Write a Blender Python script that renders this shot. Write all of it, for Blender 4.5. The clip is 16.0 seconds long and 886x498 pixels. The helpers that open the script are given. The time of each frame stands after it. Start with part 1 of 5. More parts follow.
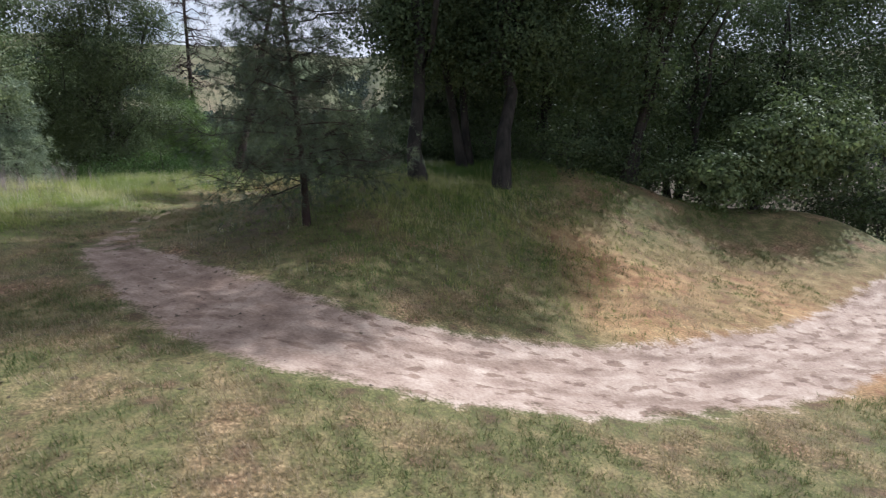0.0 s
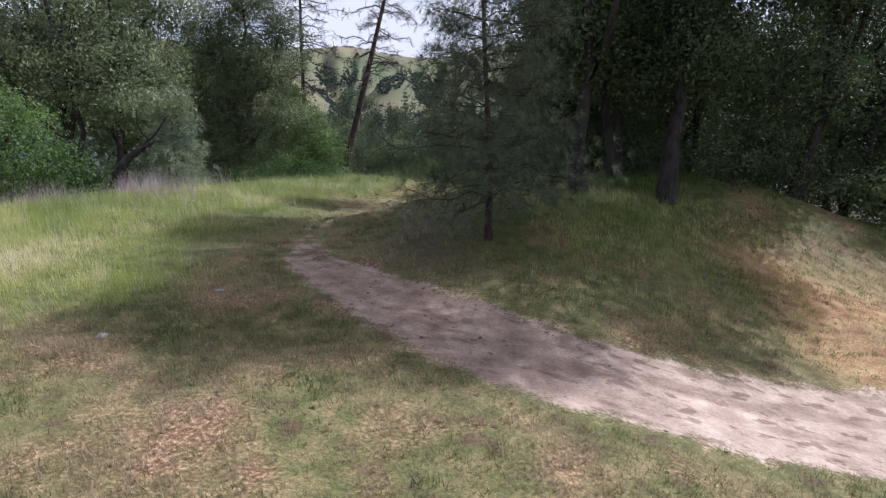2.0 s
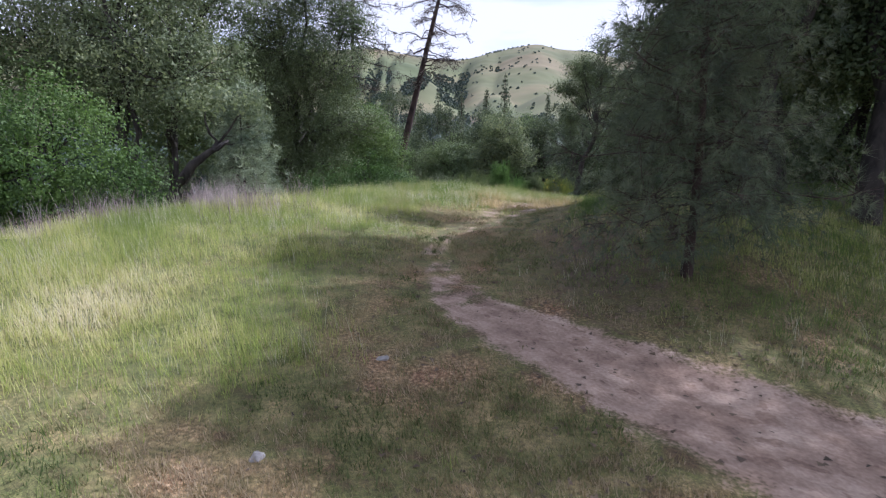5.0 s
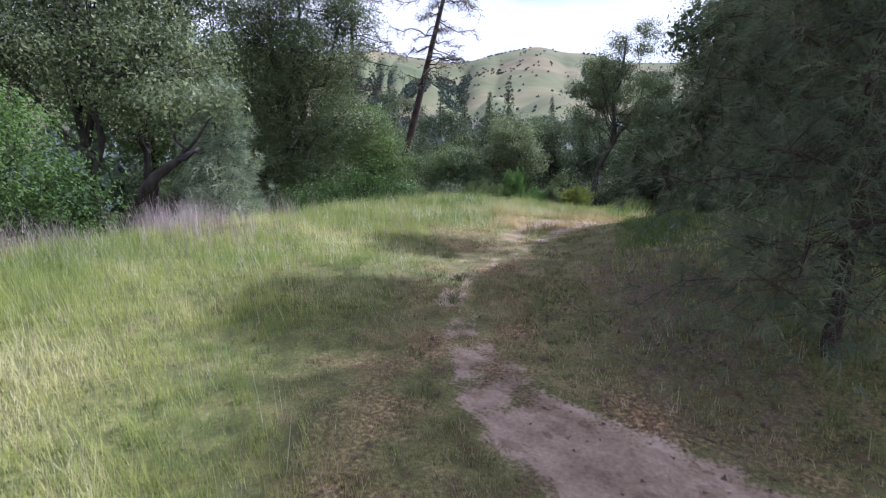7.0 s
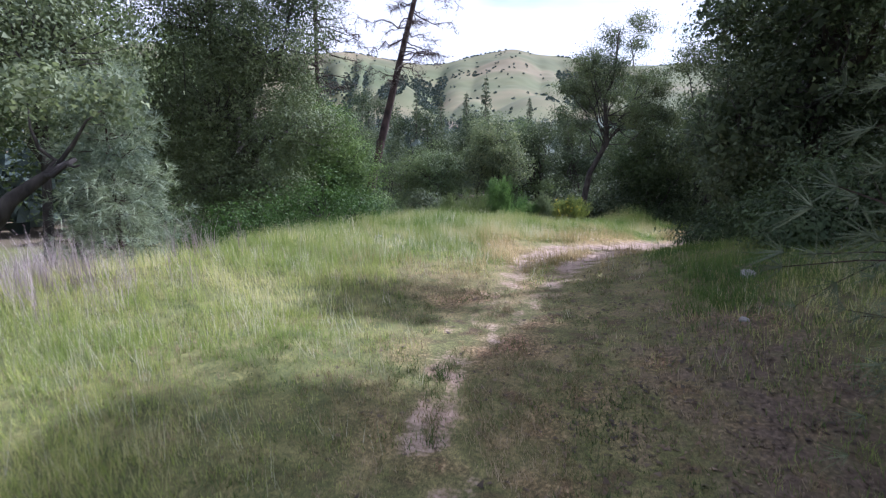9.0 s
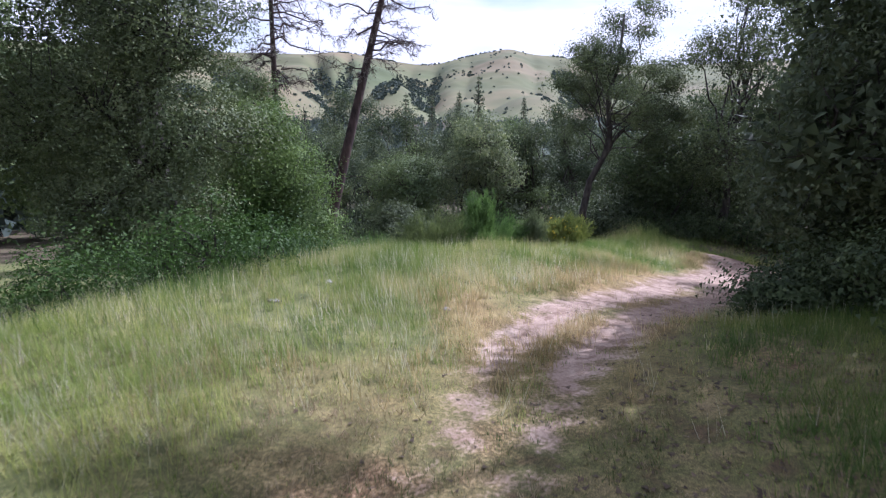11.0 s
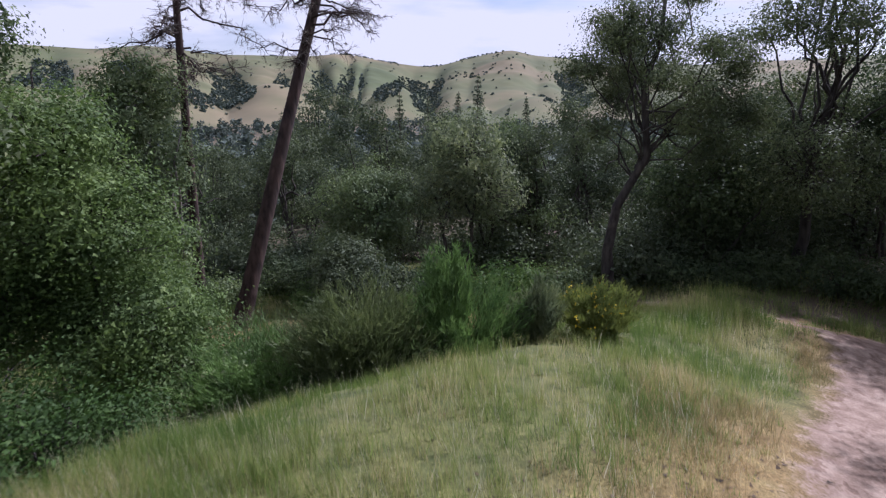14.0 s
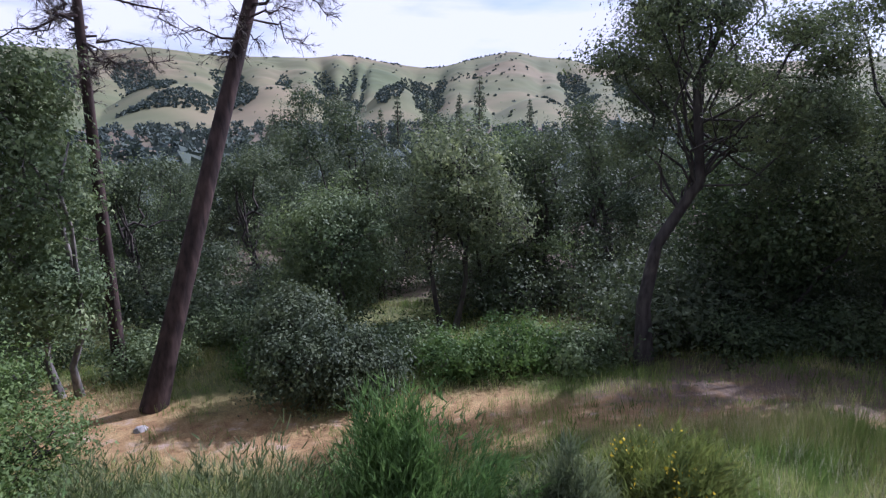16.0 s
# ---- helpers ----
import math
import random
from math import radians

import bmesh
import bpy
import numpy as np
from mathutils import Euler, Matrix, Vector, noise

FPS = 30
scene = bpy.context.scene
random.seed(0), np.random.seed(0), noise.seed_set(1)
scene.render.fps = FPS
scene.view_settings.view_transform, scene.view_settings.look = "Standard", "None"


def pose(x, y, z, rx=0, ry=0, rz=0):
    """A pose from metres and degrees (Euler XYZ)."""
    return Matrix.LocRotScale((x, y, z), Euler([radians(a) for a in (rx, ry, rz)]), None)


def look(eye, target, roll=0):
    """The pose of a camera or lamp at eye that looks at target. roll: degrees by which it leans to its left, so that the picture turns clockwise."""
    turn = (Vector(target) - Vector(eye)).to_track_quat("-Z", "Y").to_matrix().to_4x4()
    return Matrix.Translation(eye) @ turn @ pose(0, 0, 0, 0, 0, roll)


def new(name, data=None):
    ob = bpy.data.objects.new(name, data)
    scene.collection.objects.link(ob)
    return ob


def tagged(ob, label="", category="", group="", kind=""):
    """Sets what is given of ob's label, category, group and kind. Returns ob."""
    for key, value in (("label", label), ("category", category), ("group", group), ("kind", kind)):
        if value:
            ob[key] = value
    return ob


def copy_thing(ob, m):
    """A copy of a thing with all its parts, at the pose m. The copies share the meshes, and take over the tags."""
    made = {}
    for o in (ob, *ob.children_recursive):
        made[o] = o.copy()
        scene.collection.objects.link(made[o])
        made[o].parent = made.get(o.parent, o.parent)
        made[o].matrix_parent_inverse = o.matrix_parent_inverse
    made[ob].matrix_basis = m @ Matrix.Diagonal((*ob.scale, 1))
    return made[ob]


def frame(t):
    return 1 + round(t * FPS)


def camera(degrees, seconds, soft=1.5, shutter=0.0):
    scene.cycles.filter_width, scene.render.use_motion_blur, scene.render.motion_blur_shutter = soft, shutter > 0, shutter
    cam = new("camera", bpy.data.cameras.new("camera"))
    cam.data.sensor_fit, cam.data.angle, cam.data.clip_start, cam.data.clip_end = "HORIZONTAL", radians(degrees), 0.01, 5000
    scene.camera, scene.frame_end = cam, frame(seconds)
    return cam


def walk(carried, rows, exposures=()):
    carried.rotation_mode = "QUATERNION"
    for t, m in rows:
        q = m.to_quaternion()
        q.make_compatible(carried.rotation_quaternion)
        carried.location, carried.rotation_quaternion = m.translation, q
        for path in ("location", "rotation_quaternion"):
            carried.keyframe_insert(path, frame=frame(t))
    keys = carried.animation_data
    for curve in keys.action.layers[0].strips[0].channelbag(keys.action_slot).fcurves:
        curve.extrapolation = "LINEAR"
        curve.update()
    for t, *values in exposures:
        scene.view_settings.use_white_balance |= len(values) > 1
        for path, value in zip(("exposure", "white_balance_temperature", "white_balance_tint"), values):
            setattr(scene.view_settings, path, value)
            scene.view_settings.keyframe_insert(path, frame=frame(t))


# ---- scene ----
cam = camera(77.6, 16.0, soft=1.25, shutter=0.22)
METRES, EYE, TILT, LEAN, TURN = 28.0, 2.6, -15.0, 0.0, 0.0
ROWS = [
    (0.0, 0.0, 0.0, 0.0, 0.0, 0.0, -0.0),
    (0.5, -0.0197, -0.0006, 0.0037, 2.75, -0.08, -0.74),
    (1.0, -0.0395, -0.0, 0.0068, 4.86, -0.06, -1.36),
    (1.5, -0.0583, 0.0016, 0.0087, 6.19, -0.09, -1.75),
    (2.0, -0.0757, 0.0041, 0.0096, 7.11, -0.1, -1.98),
    (2.5, -0.0933, 0.0087, 0.01, 7.72, -0.16, -2.12),
    (3.0, -0.1113, 0.0167, 0.0115, 8.28, -0.13, -2.29),
    (3.5, -0.1289, 0.027, 0.0131, 8.83, -0.14, -2.4),
    (4.0, -0.1449, 0.0408, 0.0157, 9.34, -0.13, -2.5),
    (6.5, -0.1888, 0.1363, 0.0403, 9.22, 0.15, -2.65),
    (7.0, -0.1934, 0.16, 0.0456, 9.4, 0.2, -2.7),
    (7.5, -0.1977, 0.1856, 0.0518, 9.29, 0.26, -2.71),
    (8.0, -0.2019, 0.2125, 0.0581, 8.24, 0.35, -2.46),
    (8.5, -0.2065, 0.2417, 0.0648, 7.38, 0.43, -2.26),
    (9.0, -0.2111, 0.273, 0.0721, 7.05, 0.48, -2.18),
    (11.5, -0.1981, 0.4626, 0.1176, 6.6, 0.53, -1.98),
    (12.0, -0.1987, 0.5046, 0.1267, 6.65, 0.58, -1.94),
    (12.5, -0.1991, 0.5488, 0.1353, 6.66, 0.63, -1.89),
    (13.0, -0.1973, 0.5931, 0.1439, 6.78, 0.71, -1.84),
    (13.5, -0.1945, 0.6375, 0.1565, 6.83, 0.66, -1.82),
    (14.0, -0.1915, 0.682, 0.1717, 6.93, 0.68, -1.82),
    (14.5, -0.1888, 0.7246, 0.1857, 6.98, 0.73, -1.78),
    (15.0, -0.1866, 0.7651, 0.1978, 7.13, 0.74, -1.79),
    (15.5, -0.188, 0.8057, 0.2098, 7.23, 0.75, -1.85),
    (16.0, -0.1937, 0.845, 0.2206, 7.22, 0.8, -1.88),
]
EXPOSURES = [(0.0, 0.4, 5650, 13), (2.0, 0.46, 5600, 19), (5.0, 0.7, 5450, 22), (9.0, 0.93, 5300, 23), (11.5, 0.72, 5350, 27), (12.5, 0.38, 5450, 27), (14.0, 0.34, 5500, 28), (16.0, 0.57, 5250, 31)]
walk(cam, [(t, pose(0, 0, EYE, TILT, LEAN, TURN) @ pose(METRES * x, METRES * y, METRES * z, 90 + pitch, roll, yaw)) for t, x, y, z, yaw, pitch, roll in ROWS], EXPOSURES)

# ---- light ----
SUN_AZ, SUN_EL = 45.0, 43.0
world = bpy.data.worlds.new("world")
scene.world = world
world.use_nodes = True
wn, wl = world.node_tree.nodes, world.node_tree.links
wn.clear()
w_out, w_mix = wn.new("ShaderNodeOutputWorld"), wn.new("ShaderNodeMixShader")
w_sky, w_bg, w_cl = wn.new("ShaderNodeTexSky"), wn.new("ShaderNodeBackground"), wn.new("ShaderNodeBackground")
w_sky.sky_type, w_sky.sun_disc = "NISHITA", False
w_sky.sun_elevation, w_sky.sun_rotation = radians(SUN_EL), radians(SUN_AZ)
w_bg.inputs["Strength"].default_value = 0.08
w_cl.inputs["Color"].default_value = (0.97, 0.98, 1.0, 1)
w_cl.inputs["Strength"].default_value = 0.66
w_tc, w_map, w_no, w_rmp = wn.new("ShaderNodeTexCoord"), wn.new("ShaderNodeMapping"), wn.new("ShaderNodeTexNoise"), wn.new("ShaderNodeMapRange")
w_map.inputs["Scale"].default_value = (1.6, 1.6, 7.0)
w_no.inputs["Scale"].default_value, w_no.inputs["Detail"].default_value = 1.7, 6.0
w_rmp.inputs["From Min"].default_value, w_rmp.inputs["From Max"].default_value = 0.3, 0.5
wl.new(w_tc.outputs["Generated"], w_map.inputs["Vector"])
wl.new(w_map.outputs["Vector"], w_no.inputs["Vector"])
wl.new(w_no.outputs["Fac"], w_rmp.inputs["Value"])
wl.new(w_rmp.outputs["Result"], w_mix.inputs["Fac"])
wl.new(w_sky.outputs["Color"], w_bg.inputs["Color"])
wl.new(w_bg.outputs["Background"], w_mix.inputs[1])
wl.new(w_cl.outputs["Background"], w_mix.inputs[2])
wl.new(w_mix.outputs["Shader"], w_out.inputs["Surface"])
sun = new("sun", bpy.data.lights.new("sun", "SUN"))
sun.data.energy, sun.data.angle, sun.data.color = 5.0, radians(0.8), (1.0, 0.965, 0.91)
_az, _el = radians(SUN_AZ), radians(SUN_EL)
SUN_DIR = Vector((math.sin(_az) * math.cos(_el), math.cos(_az) * math.cos(_el), math.sin(_el)))
sun.matrix_world = look(SUN_DIR * 60, (0, 0, 0))

# ---- materials ----


def material(name, rough=0.85):
    m = bpy.data.materials.new(name)
    m.use_nodes = True
    bs = m.node_tree.nodes["Principled BSDF"]
    bs.inputs["Roughness"].default_value = rough
    bs.inputs["Specular IOR Level"].default_value = 0.25
    return m, m.node_tree.nodes, m.node_tree.links, bs


def ramp(nodes, stops):
    r = nodes.new("ShaderNodeValToRGB")
    els = r.color_ramp.elements
    while len(els) < len(stops):
        els.new(0.5)
    for e, (p, c) in zip(els, stops):
        e.position, e.color = p, (*c, 1)
    return r


def noise_tex(nodes, links, scale, detail=4.0, vec=None, stretch=None):
    n = nodes.new("ShaderNodeTexNoise")
    n.inputs["Scale"].default_value, n.inputs["Detail"].default_value = scale, detail
    if vec is None:
        vec = nodes.new("ShaderNodeTexCoord").outputs["Object"]
    if stretch:
        mp = nodes.new("ShaderNodeMapping")
        mp.inputs["Scale"].default_value = stretch
        links.new(vec, mp.inputs["Vector"])
        vec = mp.outputs["Vector"]
    links.new(vec, n.inputs["Vector"])
    return n


def mixed(nodes, links, fac, a, b, mode="MIX"):
    """A colour mix; fac, a and b are sockets or plain values."""
    m = nodes.new("ShaderNodeMix")
    m.data_type, m.blend_type = "RGBA", mode
    for sock, v in ((m.inputs[0], fac), (m.inputs[6], a), (m.inputs[7], b)):
        if isinstance(v, bpy.types.NodeSocket):
            links.new(v, sock)
        elif isinstance(v, tuple):
            sock.default_value = (*v, 1)
        else:
            sock.default_value = v
    return m.outputs[2]


def mathn(nodes, links, op, a, b=0.0, clamp=False):
    m = nodes.new("ShaderNodeMath")
    m.operation, m.use_clamp = op, clamp
    for sock, v in ((m.inputs[0], a), (m.inputs[1], b)):
        if isinstance(v, bpy.types.NodeSocket):
            links.new(v, sock)
        else:
            sock.default_value = v
    return m.outputs[0]


def leaf_material(name, dark, light, third, through_amount=0.3, rough=0.45, scale=0.5):
    """Leaves: colour from leaf to leaf and from bough to bough, some light let through."""
    m, n, l, bs = material(name, max(rough, 0.6))
    bs.inputs["Specular IOR Level"].default_value = 0.15
    geo = n.new("ShaderNodeNewGeometry")
    r1 = ramp(n, [(0.0, dark), (0.55, light), (1.0, third)])
    l.new(geo.outputs["Random Per Island"], r1.inputs["Fac"])
    pos = geo.outputs["Position"]
    nz = noise_tex(n, l, scale, 3.0, pos)
    r2 = ramp(n, [(0.3, (0.6, 0.66, 0.62)), (0.7, (1.25, 1.2, 1.05))])
    l.new(nz.outputs["Fac"], r2.inputs["Fac"])
    col = mixed(n, l, 0.6, r1.outputs["Color"], light)
    col = mixed(n, l, 1.0, col, r2.outputs["Color"], "MULTIPLY")
    # small sprays of new and old growth
    spray = noise_tex(n, l, scale * 5.0, 2.0, pos)
    r3 = ramp(n, [(0.34, (0.7, 0.72, 0.74)), (0.66, (1.3, 1.26, 1.12))])
    l.new(spray.outputs["Fac"], r3.inputs["Fac"])
    col = mixed(n, l, 1.0, col, r3.outputs["Color"], "MULTIPLY")
    l.new(col, bs.inputs["Base Color"])
    tr, mx = n.new("ShaderNodeBsdfTranslucent"), n.new("ShaderNodeMixShader")
    warm = mixed(n, l, 1.0, col, (1.1, 1.15, 0.85), "MULTIPLY")
    l.new(warm, tr.inputs["Color"])
    mx.inputs["Fac"].default_value = through_amount
    l.new(bs.outputs["BSDF"], mx.inputs[1])
    l.new(tr.outputs["BSDF"], mx.inputs[2])
    l.new(mx.outputs["Shader"], n["Material Output"].inputs["Surface"])
    return m


def bark_material(name, dark, light, scale=9.0, stretch=(1, 1, 0.25)):
    m, n, l, bs = material(name, 0.92)
    nz = noise_tex(n, l, scale, 6.0, None, stretch)
    big = noise_tex(n, l, 1.3, 2.0)
    r = ramp(n, [(0.3, dark), (0.72, light)])
    l.new(nz.outputs["Fac"], r.inputs["Fac"])
    r2 = ramp(n, [(0.3, (0.65, 0.65, 0.68)), (0.7, (1.2, 1.15, 1.1))])
    l.new(big.outputs["Fac"], r2.inputs["Fac"])
    l.new(mixed(n, l, 1.0, r.outputs["Color"], r2.outputs["Color"], "MULTIPLY"), bs.inputs["Base Color"])
    bp = n.new("ShaderNodeBump")
    bp.inputs["Strength"].default_value, bp.inputs["Distance"].default_value = 0.9, 0.03
    l.new(nz.outputs["Fac"], bp.inputs["Height"])
    l.new(bp.outputs["Normal"], bs.inputs["Normal"])
    return m


def ground_material():
    m, n, l, bs = material("ground_soil", 0.95)
    pos = n.new("ShaderNodeNewGeometry").outputs["Position"]
    at = n.new("ShaderNodeAttribute")
    at.attribute_name = "trail"
    li = n.new("ShaderNodeAttribute")
    li.attribute_name = "litter"
    fine, mid, wide = noise_tex(n, l, 28.0, 5.0, pos), noise_tex(n, l, 3.2, 5.0, pos), noise_tex(n, l, 0.95, 4.0, pos)
    turf = ramp(n, [(0.3, (0.085, 0.06, 0.04)), (0.46, (0.095, 0.1, 0.043)), (0.7, (0.19, 0.155, 0.09))])
    l.new(mid.outputs["Fac"], turf.inputs["Fac"])
    red = ramp(n, [(0.32, (0.1, 0.056, 0.04)), (0.52, (0.19, 0.112, 0.076)), (0.68, (0.34, 0.245, 0.185))])
    l.new(fine.outputs["Fac"], red.inputs["Fac"])
    rw = n.new("ShaderNodeMapRange")
    rw.inputs["From Min"].default_value, rw.inputs["From Max"].default_value = 0.5, 0.74
    l.new(wide.outputs["Fac"], rw.inputs["Value"])
    ta = n.new("ShaderNodeAttribute")
    ta.attribute_name = "tall"
    base = mixed(n, l, rw.outputs["Result"], turf.outputs["Color"], red.outputs["Color"])
    lush = ramp(n, [(0.3, (0.06, 0.078, 0.03)), (0.7, (0.14, 0.145, 0.06))])
    l.new(mid.outputs["Fac"], lush.inputs["Fac"])
    base = mixed(n, l, ta.outputs["Fac"], base, lush.outputs["Color"])
    dr = n.new("ShaderNodeAttribute")
    dr.attribute_name = "dry"
    tan = ramp(n, [(0.3, (0.205, 0.106, 0.062)), (0.5, (0.3, 0.186, 0.106)), (0.7, (0.345, 0.252, 0.14))])
    l.new(mid.outputs["Fac"], tan.inputs["Fac"])
    base = mixed(n, l, dr.outputs["Fac"], base, tan.outputs["Color"])
    # grains, thatch and small shadows between the tufts
    tiny = noise_tex(n, l, 95.0, 3.0, pos)
    mott = ramp(n, [(0.34, (0.38, 0.38, 0.38)), (0.5, (0.95, 0.95, 0.95)), (0.66, (1.8, 1.68, 1.55))])
    l.new(mathn(n, l, "ADD", mathn(n, l, "MULTIPLY", tiny.outputs["Fac"], 0.6), mathn(n, l, "MULTIPLY", fine.outputs["Fac"], 0.4)), mott.inputs["Fac"])
    base = mixed(n, l, 1.0, base, mott.outputs["Color"], "MULTIPLY")
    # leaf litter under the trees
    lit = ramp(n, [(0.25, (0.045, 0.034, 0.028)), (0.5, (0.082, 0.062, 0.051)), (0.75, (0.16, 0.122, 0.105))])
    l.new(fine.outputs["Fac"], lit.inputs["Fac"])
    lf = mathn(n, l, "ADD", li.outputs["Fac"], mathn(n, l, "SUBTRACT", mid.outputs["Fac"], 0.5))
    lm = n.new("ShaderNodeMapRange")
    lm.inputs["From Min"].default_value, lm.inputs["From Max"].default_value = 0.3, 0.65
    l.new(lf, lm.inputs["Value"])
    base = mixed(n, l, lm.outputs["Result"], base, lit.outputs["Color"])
    # bare sandy trail with a ragged edge
    sand = ramp(n, [(0.25, (0.18, 0.12, 0.09)), (0.46, (0.32, 0.235, 0.182)), (0.7, (0.5, 0.405, 0.325))])
    sfac = mathn(n, l, "ADD", mathn(n, l, "MULTIPLY", fine.outputs["Fac"], 0.4), mathn(n, l, "MULTIPLY", mid.outputs["Fac"], 0.6))
    l.new(sfac, sand.inputs["Fac"])
    tf = mathn(n, l, "ADD", at.outputs["Fac"], mathn(n, l, "MULTIPLY", mathn(n, l, "SUBTRACT", mid.outputs["Fac"], 0.5), 1.15))
    tf = mathn(n, l, "ADD", tf, mathn(n, l, "MULTIPLY", mathn(n, l, "SUBTRACT", fine.outputs["Fac"], 0.5), 0.8))
    tm = n.new("ShaderNodeMapRange")
    tm.inputs["From Min"].default_value, tm.inputs["From Max"].default_value = 0.22, 0.5
    l.new(tf, tm.inputs["Value"])
    # wheel-worn streaks, clods and litter along the run of the trail
    run, acr = n.new("ShaderNodeAttribute"), n.new("ShaderNodeAttribute")
    run.attribute_name, acr.attribute_name = "run", "across"
    cmb = n.new("ShaderNodeCombineXYZ")
    l.new(mathn(n, l, "MULTIPLY", run.outputs["Fac"], 0.7), cmb.inputs["X"])
    l.new(mathn(n, l, "MULTIPLY", acr.outputs["Fac"], 2.3), cmb.inputs["Y"])
    streak = noise_tex(n, l, 1.1, 6.0, cmb.outputs["Vector"])
    st = n.new("ShaderNodeMapRange")
    st.inputs["From Min"].default_value, st.inputs["From Max"].default_value = 0.48, 0.62
    l.new(streak.outputs["Fac"], st.inputs["Value"])
    cm2 = n.new("ShaderNodeCombineXYZ")
    l.new(mathn(n, l, "MULTIPLY", run.outputs["Fac"], 3.2), cm2.inputs["X"])
    l.new(mathn(n, l, "MULTIPLY", acr.outputs["Fac"], 5.0), cm2.inputs["Y"])
    clod = noise_tex(n, l, 1.0, 4.0, cm2.outputs["Vector"])
    cl = n.new("ShaderNodeMapRange")
    cl.inputs["From Min"].default_value, cl.inputs["From Max"].default_value = 0.55, 0.61
    l.new(clod.outputs["Fac"], cl.inputs["Value"])
    worn = mathn(n, l, "MAXIMUM", mathn(n, l, "MULTIPLY", st.outputs["Result"], 0.65), mathn(n, l, "MULTIPLY", cl.outputs["Result"], 0.85))
    # browner soil tone mixed in patches, west of x = 0 and past y = 17
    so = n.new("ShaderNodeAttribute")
    so.attribute_name = "brown_mix"
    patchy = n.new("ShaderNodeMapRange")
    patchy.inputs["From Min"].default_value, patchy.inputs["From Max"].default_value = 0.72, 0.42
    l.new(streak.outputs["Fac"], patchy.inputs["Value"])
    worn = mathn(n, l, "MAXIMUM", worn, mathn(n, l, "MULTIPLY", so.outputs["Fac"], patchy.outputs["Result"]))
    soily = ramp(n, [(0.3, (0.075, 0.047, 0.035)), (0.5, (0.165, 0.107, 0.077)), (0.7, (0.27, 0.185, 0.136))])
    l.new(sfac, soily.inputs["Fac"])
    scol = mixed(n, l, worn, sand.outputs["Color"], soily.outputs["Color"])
    base = mixed(n, l, 1.0, base, (1.03, 1.0, 0.85), "MULTIPLY")
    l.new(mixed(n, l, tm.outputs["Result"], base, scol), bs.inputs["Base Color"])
    bp = n.new("ShaderNodeBump")
    bp.inputs["Strength"].default_value, bp.inputs["Distance"].default_value = 0.8, 0.03
    l.new(sfac, bp.inputs["Height"])
    l.new(bp.outputs["Normal"], bs.inputs["Normal"])
    return m


def hill_material():
    m, n, l, bs = material("hill_grass", 0.95)
    pos = n.new("ShaderNodeNewGeometry").outputs["Position"]
    a, b = noise_tex(n, l, 0.011, 5.0, pos), noise_tex(n, l, 0.004, 4.0, pos)
    g = ramp(n, [(0.36, (0.078, 0.096, 0.044)), (0.5, (0.115, 0.117, 0.06)), (0.62, (0.165, 0.137, 0.082))])
    l.new(b.outputs["Fac"], g.inputs["Fac"])
    v = ramp(n, [(0.3, (0.75, 0.78, 0.75)), (0.7, (1.15, 1.12, 1.1))])
    l.new(a.outputs["Fac"], v.inputs["Fac"])
    l.new(mixed(n, l, 1.0, g.outputs["Color"], v.outputs["Color"], "MULTIPLY"), bs.inputs["Base Color"])
    return m


def grass_material(name, tones, through_amount=0.35, wide=0.6, shift=0.78):
    """Grass blades: each its own tone, with patches of green and straw over the meadow."""
    m, n, l, bs = material(name, 0.6)
    geo = n.new("ShaderNodeNewGeometry")
    nz = noise_tex(n, l, wide, 3.0, geo.outputs["Position"])
    f = mathn(n, l, "ADD", mathn(n, l, "MULTIPLY", geo.outputs["Random Per Island"], 0.5),
              mathn(n, l, "SUBTRACT", mathn(n, l, "MULTIPLY", nz.outputs["Fac"], 2.1), shift))
    r = ramp(n, tones)
    l.new(f, r.inputs["Fac"])
    l.new(r.outputs["Color"], bs.inputs["Base Color"])
    tr, mx = n.new("ShaderNodeBsdfTranslucent"), n.new("ShaderNodeMixShader")
    l.new(r.outputs["Color"], tr.inputs["Color"])
    mx.inputs["Fac"].default_value = through_amount
    l.new(bs.outputs["BSDF"], mx.inputs[1])
    l.new(tr.outputs["BSDF"], mx.inputs[2])
    l.new(mx.outputs["Shader"], n["Material Output"].inputs["Surface"])
    return m


def stone_material():
    m, n, l, bs = material("pale_stone", 0.85)
    nz = noise_tex(n, l, 9.0, 5.0)
    r = ramp(n, [(0.3, (0.18, 0.17, 0.16)), (0.7, (0.36, 0.34, 0.32))])
    l.new(nz.outputs["Fac"], r.inputs["Fac"])
    l.new(r.outputs["Color"], bs.inputs["Base Color"])
    bp = n.new("ShaderNodeBump")
    bp.inputs["Distance"].default_value = 0.02
    l.new(nz.outputs["Fac"], bp.inputs["Height"])
    l.new(bp.outputs["Normal"], bs.inputs["Normal"])
    return m


